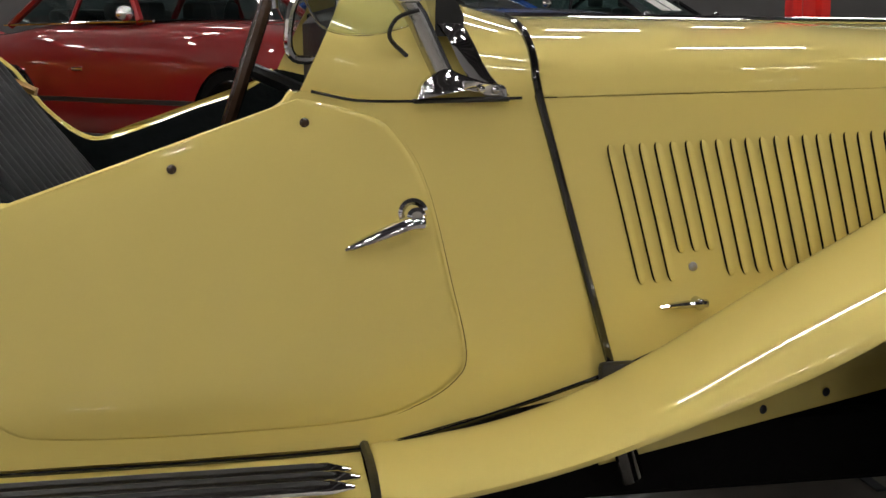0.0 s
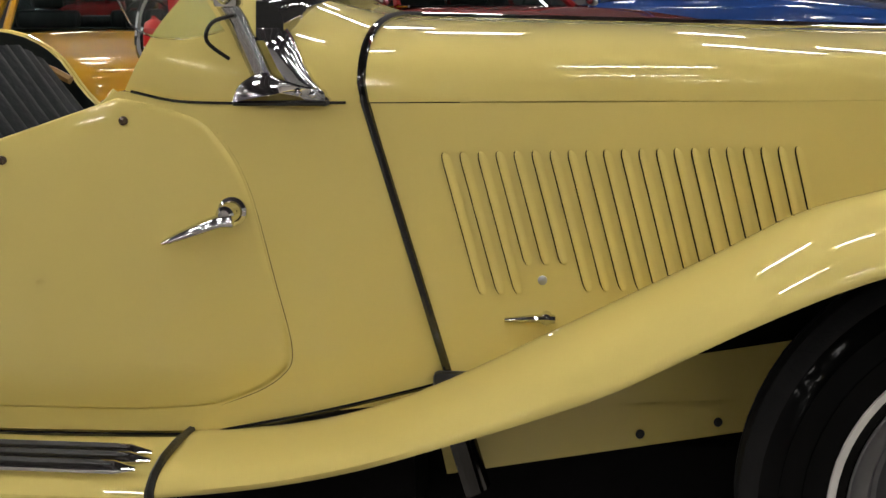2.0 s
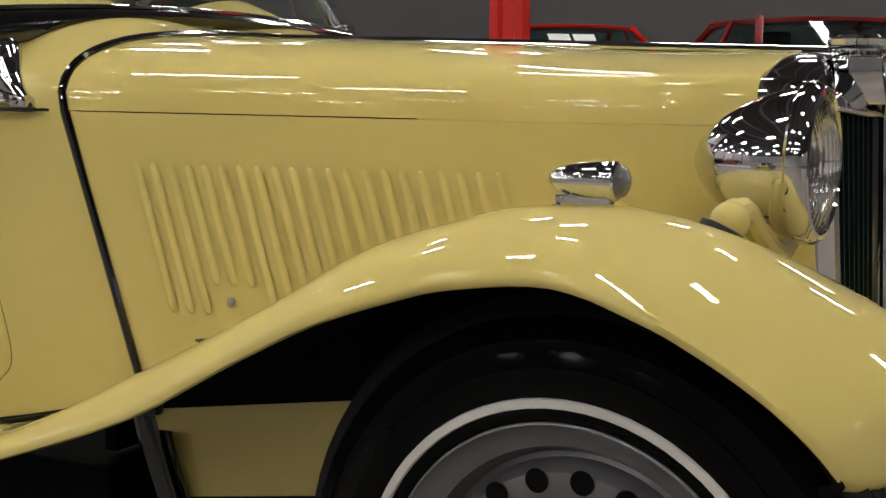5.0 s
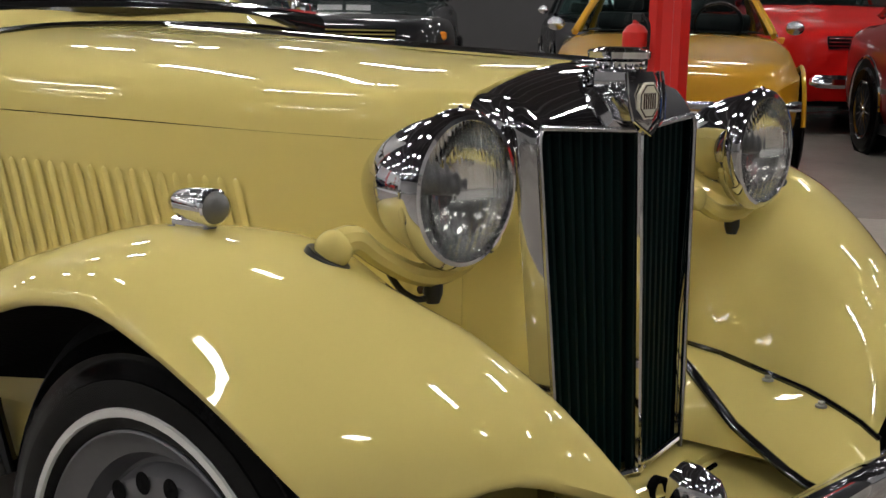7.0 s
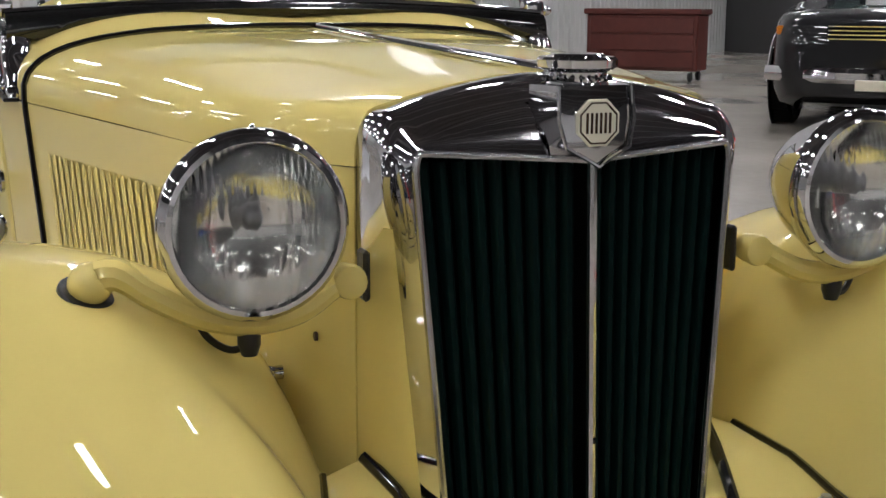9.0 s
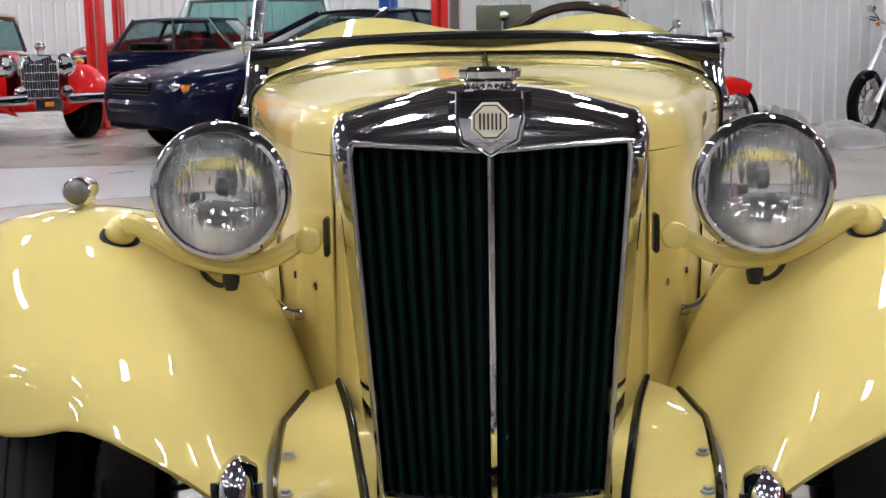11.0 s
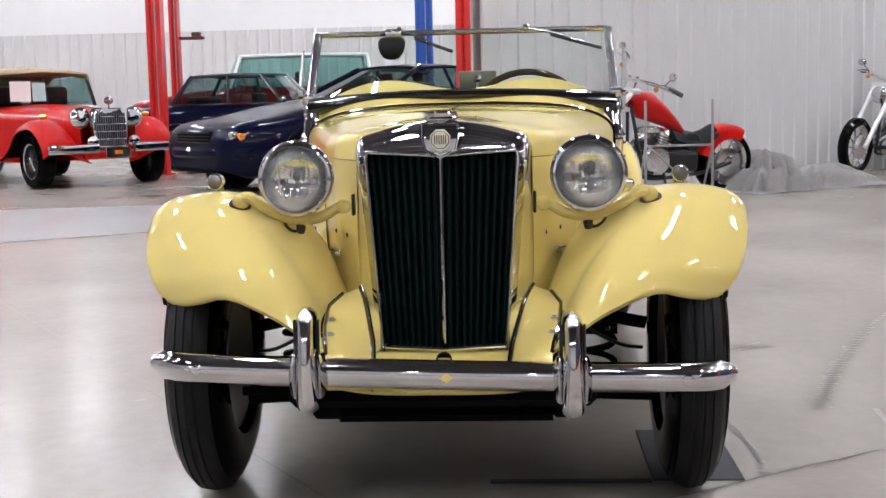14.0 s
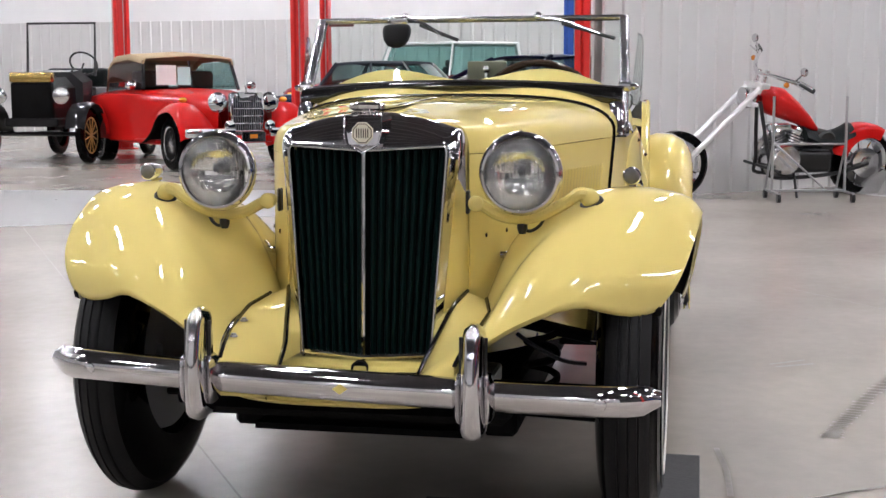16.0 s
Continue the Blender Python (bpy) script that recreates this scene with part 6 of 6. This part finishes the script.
    part("crankcase", lathe([(-0.14, 0.10), (-0.12, 0.15), (0.12, 0.15), (0.14, 0.10)], (0.08, 0, 0.33), "y", 20), ALLOY, bike)
    for dx, ang in ((0.10, 0.38), (-0.08, -0.38)):
        d = Vector((math.sin(ang), 0, math.cos(ang)))
        cyl = part("cylinder", tube([Vector((0.05 + dx * 0.5, 0, 0.42)) + d * q for q in (0, 0.07, 0.14, 0.2, 0.24)], 0.085, 14, taper=[1, 1, 1, 1.1, 0.8]), ALLOY, bike)
        for q in range(6):
            c = Vector((0.05 + dx * 0.5, 0, 0.42)) + d * (0.03 + 0.025 * q)
            part("fin", tube([c, c + d * 0.008], 0.105, 14), BLACK, cyl)
    part("air_filter", lathe([(-0.05, 0.09), (0.03, 0.09), (0.05, 0.07)], (0.03, -0.18, 0.56), "y", 18), CHROME, bike)
    for dz in (0.0, 0.09):
        part("exhaust", tube(smooth_path([(0.18, -0.12, 0.52), (0.22, -0.18, 0.34 + dz), (0.0, -0.21, 0.24 + dz), (-0.9, -0.22, 0.22 + dz)], 5), 0.038, 10), ALLOY, bike, "chrome exhaust pipe")
    part("primary_cover", lathe([(0.10, 0.14), (0.15, 0.15), (0.185, 0.13), (0.195, 0.06), (0.197, 0.005)], (0.10, 0, 0.36), "y", 22), ALLOY, bike, "polished engine cover")
    part("primary_case", box(-0.38, 0.12, 0.12, 0.17, 0.24, 0.44, 0.04, seg=3), BLACK, bike)
    part("pushrod_tube", tube([(0.10, -0.13, 0.40), (0.14, -0.10, 0.66)], 0.015, 6), ALLOY, bike)
    part("rocker_box", box(0.02, 0.24, -0.08, 0.08, 0.62, 0.68, 0.02, seg=2), ALLOY, bike)
    part("oil_tank", lathe([(-0.12, 0.08), (-0.1, 0.1), (0.1, 0.1), (0.12, 0.08)], (-0.34, 0, 0.52), "y", 18), BLACK, bike)
    part("rear_disc", lathe([(0.105, 0.14), (0.108, 0.13), (0.112, 0.06), (0.13, 0.05), (0.135, 0.01)], (-0.78, 0, 0.31), "y", 26), ALLOY, bike, "polished rear wheel disc")
    part("side_stand", tube([(0.0, 0.14, 0.24), (0.03, 0.28, 0.02)], 0.013, 6), BLACK, bike)
    part("foot_peg", tube([(0.25, -0.32, 0.28), (0.25, 0.32, 0.28)], 0.014, 6), BLACK, bike)
    return bike


motorbike("red_motorcycle", "red chopper motorcycle with long chrome forks", pose(-9.3, 1.5, 0, -6, 0, -62), CARRED, 0.76, bar=1.20, fx=1.13, skew=0.12)
motorbike("black_motorcycle", "black and chrome cruiser motorcycle by the siding", pose(-12.35, 4.68, 0, -4, 0, -44), CARBLACK, 0.58, 0.33, bar=1.12, skew=0.05)

trolley = thing("wheeled_stand", "grey tubular steel trolley on castors beside the motorcycle", "stand", m=pose(-8.8, 1.68, 0, 0, 0, 100))
for x in (-0.32, 0.32):
    part("upright", tube([(x, 0, 0.08), (x, 0, 0.92)], 0.012, 6), STEEL, trolley)
    part("foot", tube([(x, -0.28, 0.08), (x, 0.28, 0.08)], 0.012, 6), STEEL, trolley)
    part("brace", tube([(x, 0, 0.5), (x, 0.26, 0.09)], 0.010, 6), STEEL, trolley)
    for y in (-0.26, 0.26):
        part("castor", lathe([(-0.014, 0.04), (0.014, 0.04)], (x, y, 0.04), "x", 14), BLACK, trolley)
part("crossbar", tube([(-0.32, 0, 0.5), (0.32, 0, 0.5)], 0.011, 6), STEEL, trolley)
part("crossbar", tube([(-0.32, 0, 0.09), (0.32, 0, 0.09)], 0.011, 6), STEEL, trolley)
part("diagonal", tube([(-0.32, 0.0, 0.52), (0.20, 0.22, 0.09)], 0.010, 6), STEEL, trolley)

random.seed(11)
ridges = []
for k in range(48):
    cx, cy, a = random.uniform(-0.9, 0.85), random.uniform(-0.34, 0.30), random.uniform(-0.5, 0.8)
    ridges.append((cx, cy, math.cos(a), math.sin(a), random.uniform(0.15, 0.42), random.uniform(0.035, 0.085), random.uniform(0.12, 0.36) * (1.15 if cx < -0.1 else 0.62)))
heap_rows = []
for i in range(150):
    row = []
    for j in range(90):
        u, v = i / 149, j / 89
        x, y = 2.05 * (u - 0.5), 0.95 * (v - 0.5)
        wx, wy = x + 0.12 * noise.noise((x * 3, y * 3, 0.4)), y + 0.10 * noise.noise((x * 3, y * 3, 7.4))
        h = 0.0
        for cx, cy, ca, sa, length, wide, tall in ridges:
            p, q = (wx - cx) * ca + (wy - cy) * sa, -(wx - cx) * sa + (wy - cy) * ca
            h = max(h, tall * math.sqrt(max(0.0, 1 - (q / wide) ** 2 - (p / length) ** 4)))
        env = max(0, 1 - (2 * abs(u - 0.5)) ** 8) * max(0, 1 - (2 * abs(v - 0.5)) ** 8)
        h += 0.02 * abs(noise.noise((x * 9, y * 11, 3.0)))
        row.append((x * (1 + 0.12 * noise.noise((u * 5, v * 5, 8))), y * (1 + 0.25 * noise.noise((u * 6, v * 4, 2))), 0.006 + env * h))
    heap_rows.append(row)
for _ in range(1):
    heap_rows = [[(p[0], p[1], 0.5 * p[2] + 0.125 * (heap_rows[max(i - 1, 0)][j][2] + heap_rows[min(i + 1, 149)][j][2] + row[max(j - 1, 0)][2] + row[min(j + 1, 89)][2])) for j, p in enumerate(row)] for i, row in enumerate(heap_rows)]
heap = part("moving_blanket", grid(heap_rows), CLOTH, None, angle=70)
heap.matrix_basis = pose(-10.1, 3.05, 0, 0, 0, 125)
tagged(heap, "crumpled grey moving blanket heaped on the floor", "blanket")

chest = thing("tool_chest", "dark red-brown wooden chest on castors by the wall", "chest", m=pose(-13.6, 8.2, 0, 0, 0, -48))
part("body", box(-0.25, 0.25, -0.75, 0.75, 0.14, 0.86, 0.015), CHEST, chest)
part("lid", box(-0.28, 0.28, -0.79, 0.79, 0.86, 0.93, 0.012), CHEST, chest)
for k in range(3):
    part("drawer", box(0.25, 0.268, -0.70, 0.70, 0.18 + 0.22 * k, 0.38 + 0.22 * k, 0.006), CHEST, chest)
for x in (-0.2, 0.2):
    for y in (-0.65, 0.65):
        part("castor", lathe([(-0.02, 0.065), (0.02, 0.065)], (x, y, 0.065), "y", 14), BLACK, chest)


# ------------------------------------------------------------------ lifts and fittings
def lift_post(label, mat, m, w=0.22, d=0.26, group="vehicle lift posts", plain=False):
    post = thing("lift_post", label, "lift", group, m)
    rows = [[(x, y, z) for x, y in ((-d / 2, -w / 2), (d / 2, -w / 2), (d / 2, -w / 2 + 0.05), (d / 2 - 0.03, -w / 2 + 0.07), (d / 2 - 0.03, w / 2 - 0.07), (d / 2, w / 2 - 0.05), (d / 2, w / 2), (-d / 2, w / 2))] for z in (0.02, 4.0)]
    part("column", grid(rows, close_v=True), mat, post, smooth=False)
    part("base_plate", box(-0.8 * w, 0.8 * w, -0.8 * w, 0.8 * w, 0, 0.02, 0.004), mat, post, smooth=False)
    if plain:
        return post
    part("carriage", box(d / 2 - 0.02, d / 2 + 0.10, -w / 2 - 0.02, w / 2 + 0.02, 0.10, 0.55, 0.01), mat, post)
    part("cable", tube([(d / 2 + 0.01, 0.03, 0.5), (d / 2 + 0.01, 0.03, 3.9)], 0.008, 6), STEEL, post)
    return post


lift_post("tall red vehicle lift post with a steel cable", RED, pose(-14.4, -4.775, 0, 0, 0, 0), 0.20, 0.2)
lift_post("tall red vehicle lift post behind its pair", RED, pose(-18.0, -5.46, 0, 0, 0, 0), 0.14, 0.2)
lift_post("tall red steel post at the corner of the siding", RED, pose(-8.38, -0.29, 0, 0, 0, 0), 0.13, 0.13, plain=True)
lift_post("tall blue vehicle lift post", BLUE, pose(-18.0, -1.32, 0, 0, 0, 0), 0.28, 0.2)
lift_post("tall red vehicle lift post behind the vintage cars", RED, pose(-17.5, -8.9, 0, 0, 0, 30), 0.26, 0.3)
lift_post("tall red vehicle lift post beside the antique car", RED, pose(-16.9, -11.2, 0, 0, 0, 30), 0.26, 0.3)
lift_post("red steel post with a fire extinguisher hung on it", RED, pose(-2.79, 4.93, 0, 0, 0, -90), 0.21, 0.10, plain=True)
lift_post("red steel post standing alone by the row of cars", RED, pose(1.75, 4.3, 0, 0, 0, -90), 0.21, 0.10, plain=True)
ext = thing("fire_extinguisher", "red fire extinguisher with a white label on the red post", "extinguisher", m=pose(-2.98, 4.88, 0.57))
part("bottle", lathe([(0.0, 0.05), (0.01, 0.075), (0.34, 0.075), (0.375, 0.05), (0.39, 0.02), (0.41, 0.018)], (0, 0, 0), "z", 22), RED, ext)
part("valve", box(-0.02, 0.05, -0.015, 0.015, 0.40, 0.45, 0.006), BLACK, ext)
part("label", lathe([(0.15, 0.0758), (0.24, 0.0758)], (0, 0, 0), "z", 22, caps=False), WHITE, ext, "white paper label")
part("hose", tube(smooth_path([(0.04, 0, 0.43), (0.09, 0, 0.38), (0.085, 0, 0.2), (0.075, 0, 0.05)], 5), 0.01, 6), BLACK, ext)
part("bracket", box(0.055, 0.10, -0.03, 0.03, 0.2, 0.26, 0.004), BLACK, ext)
shelf = thing("wall_bracket", "dark red steel bracket arm on the lift post", "bracket", m=pose(-18.0, -5.392, 2.03))
part("arm", box(-0.04, 0.04, 0.0, 0.42, 0.0, 0.05, 0.008), CHEST, shelf)
part("pad", box(-0.06, 0.06, 0.22, 0.36, 0.05, 0.12, 0.01), CHEST, shelf)

# ------------------------------------------------------------------ floor marks
mat_ob = part("floor_mat", box(-0.46, 0.035, 0.52, 0.755, 0, 0.005, 0.002), MAT, None, smooth=False)
tagged(mat_ob, "thin black rubber mat under the roadster's front wheel", "mat")

batten = part("floor_strip", box(0.025, 0.05, 0.10, 0.517, 0, 0.005, 0.001), MAT, None, smooth=False)
tagged(batten, "thin black rubber strip lying on the concrete", "strip")


# joints cut into the slab and tyre scuffs
def floor_line(name, pts, w, mat, label, h=0.0015):
    rows = []
    for i, p in enumerate(pts):
        a, b = Vector(pts[max(0, i - 1)]), Vector(pts[min(len(pts) - 1, i + 1)])
        n = Vector((-(b - a).y, (b - a).x)).normalized() * w / 2
        rows.append([(p[0] + n.x, p[1] + n.y, h), (p[0] - n.x, p[1] - n.y, h)])
    ob = part(name, grid(rows), mat, None, smooth=False)
    return tagged(ob, label, "floor mark", kind="structure")


floor_line("joint_a", [(-2.5, -2.08), (-0.45, -0.72), (1.5, 0.57)], 0.006, JOINT, "thin saw-cut joint in the concrete floor")
floor_line("joint_b", [(-2.5, -2.08), (-6.0, -4.4), (-9.0, -6.4)], 0.006, JOINT, "thin saw-cut joint in the concrete floor")
floor_line("joint_c", [(-2.5, -2.08), (-3.9, 0.0), (-6.2, 3.4)], 0.006, JOINT, "thin saw-cut joint in the concrete floor")


random.seed(5)
# tyre scuffs and small marks
for n, (a, b, w) in enumerate((((-1.66, 1.02), (-1.74, 1.16), 0.02), ((-1.70, 1.0), (-1.80, 1.13), 0.014), ((-0.92, -1.09), (-0.895, -1.12), 0.02))):
    floor_line("scuff_%d" % (n + 1), [a, b], w, MARK, "short dark rubber scuff on the concrete", 0.002)


def slab(name, corners, mat, label, h):
    """A floor area of another pour, laid flush."""
    bm = bmesh.new()
    lo = [bm.verts.new((x, y, 0.0005)) for x, y in corners]
    hi = [bm.verts.new((x, y, h)) for x, y in corners]
    bm.faces.new(hi)
    for k in range(len(corners)):
        bm.faces.new((lo[k], lo[(k + 1) % len(corners)], hi[(k + 1) % len(corners)], hi[k]))
    return structure(name, bm, mat, label)


slab("floor_worn", [(1.36, -1.13), (0.218, 0.508), (-0.056, 0.889), (-0.352, 1.325), (-2.4, 4.3), (3.0, 8.0), (9.0, 6.0), (9.0, -8.0)], OLDFLOOR, "older worn and mottled concrete slab", 0.003)
slab("floor_grey", [(-5.2, -4.85), (-5.98, -3.6), (-6.46, -2.85), (-7.2, -1.7), (-9.45, -1.6), (-8.6, -7.2)], GREYFLOOR, "cooler grey concrete slab", 0.003)
seam = []
for k in range(41):
    u = k / 40
    seam.append((0.6 + (-1.4 - 0.6) * u + random.uniform(-0.006, 0.006), -0.04 + 2.88 * u + random.uniform(-0.006, 0.006)))
floor_line("joint_d", seam, 0.010, JOINT, "rough dark joint in the concrete floor", 0.0045)
floor_line("joint_e", [(-8.62, -6.9), (-8.94, -4.81), (-9.14, -3.55), (-9.45, -1.6)], 0.02, JOINT, "dark joint in the concrete floor", 0.0045)
floor_line("joint_f", [(-3.55, 1.19), (-2.48, 1.91), (-1.0, 2.9)], 0.005, JOINT, "thin saw-cut joint in the concrete floor")
floor_line("joint_g", [(-2.5, -2.08), (-2.77, -1.68)], 0.004, JOINT, "thin hairline crack in the concrete floor")

# a curved tyre skid of many short bars
arc = smooth_path([(-2.9, 2.02, 0), (-2.155, 1.664, 0), (-1.455, 1.366, 0), (-0.949, 1.187, 0), (-0.729, 1.12, 0)], 14)
bm = bmesh.new()
for k, p in enumerate(arc[8:]):
    d = (arc[min(k + 9, len(arc) - 1)] - arc[k + 7]).normalized()
    n = Vector((-d.y, d.x, 0))
    w = random.uniform(0.012, 0.034) * min(1, 0.25 + k / 20)
    c = p + n * random.uniform(-0.006, 0.006)
    q = [c + n * w + d * 0.006, c - n * w + d * 0.012, c - n * w - d * 0.001, c + n * w - d * 0.007]
    bm.faces.new([bm.verts.new((v.x, v.y, 0.002)) for v in q])
tagged(part("skid_mark", bm, SKID, None, smooth=False), "curved row of faint dark tyre skid bars on the concrete", "floor mark", kind="structure")
for n, (a, b, w) in enumerate((((-0.71, 1.287), (-0.335, 1.244), 0.02), ((-0.55, 0.80), (-0.12, 0.83), 0.016), ((-0.05, 0.80), (0.02, 0.9), 0.02))):
    floor_line("stain_%d" % (n + 1), [a, ((a[0] + b[0]) / 2, (a[1] + b[1]) / 2 + 0.01), b], w, SKID, "faint dark smear on the concrete", 0.0025)
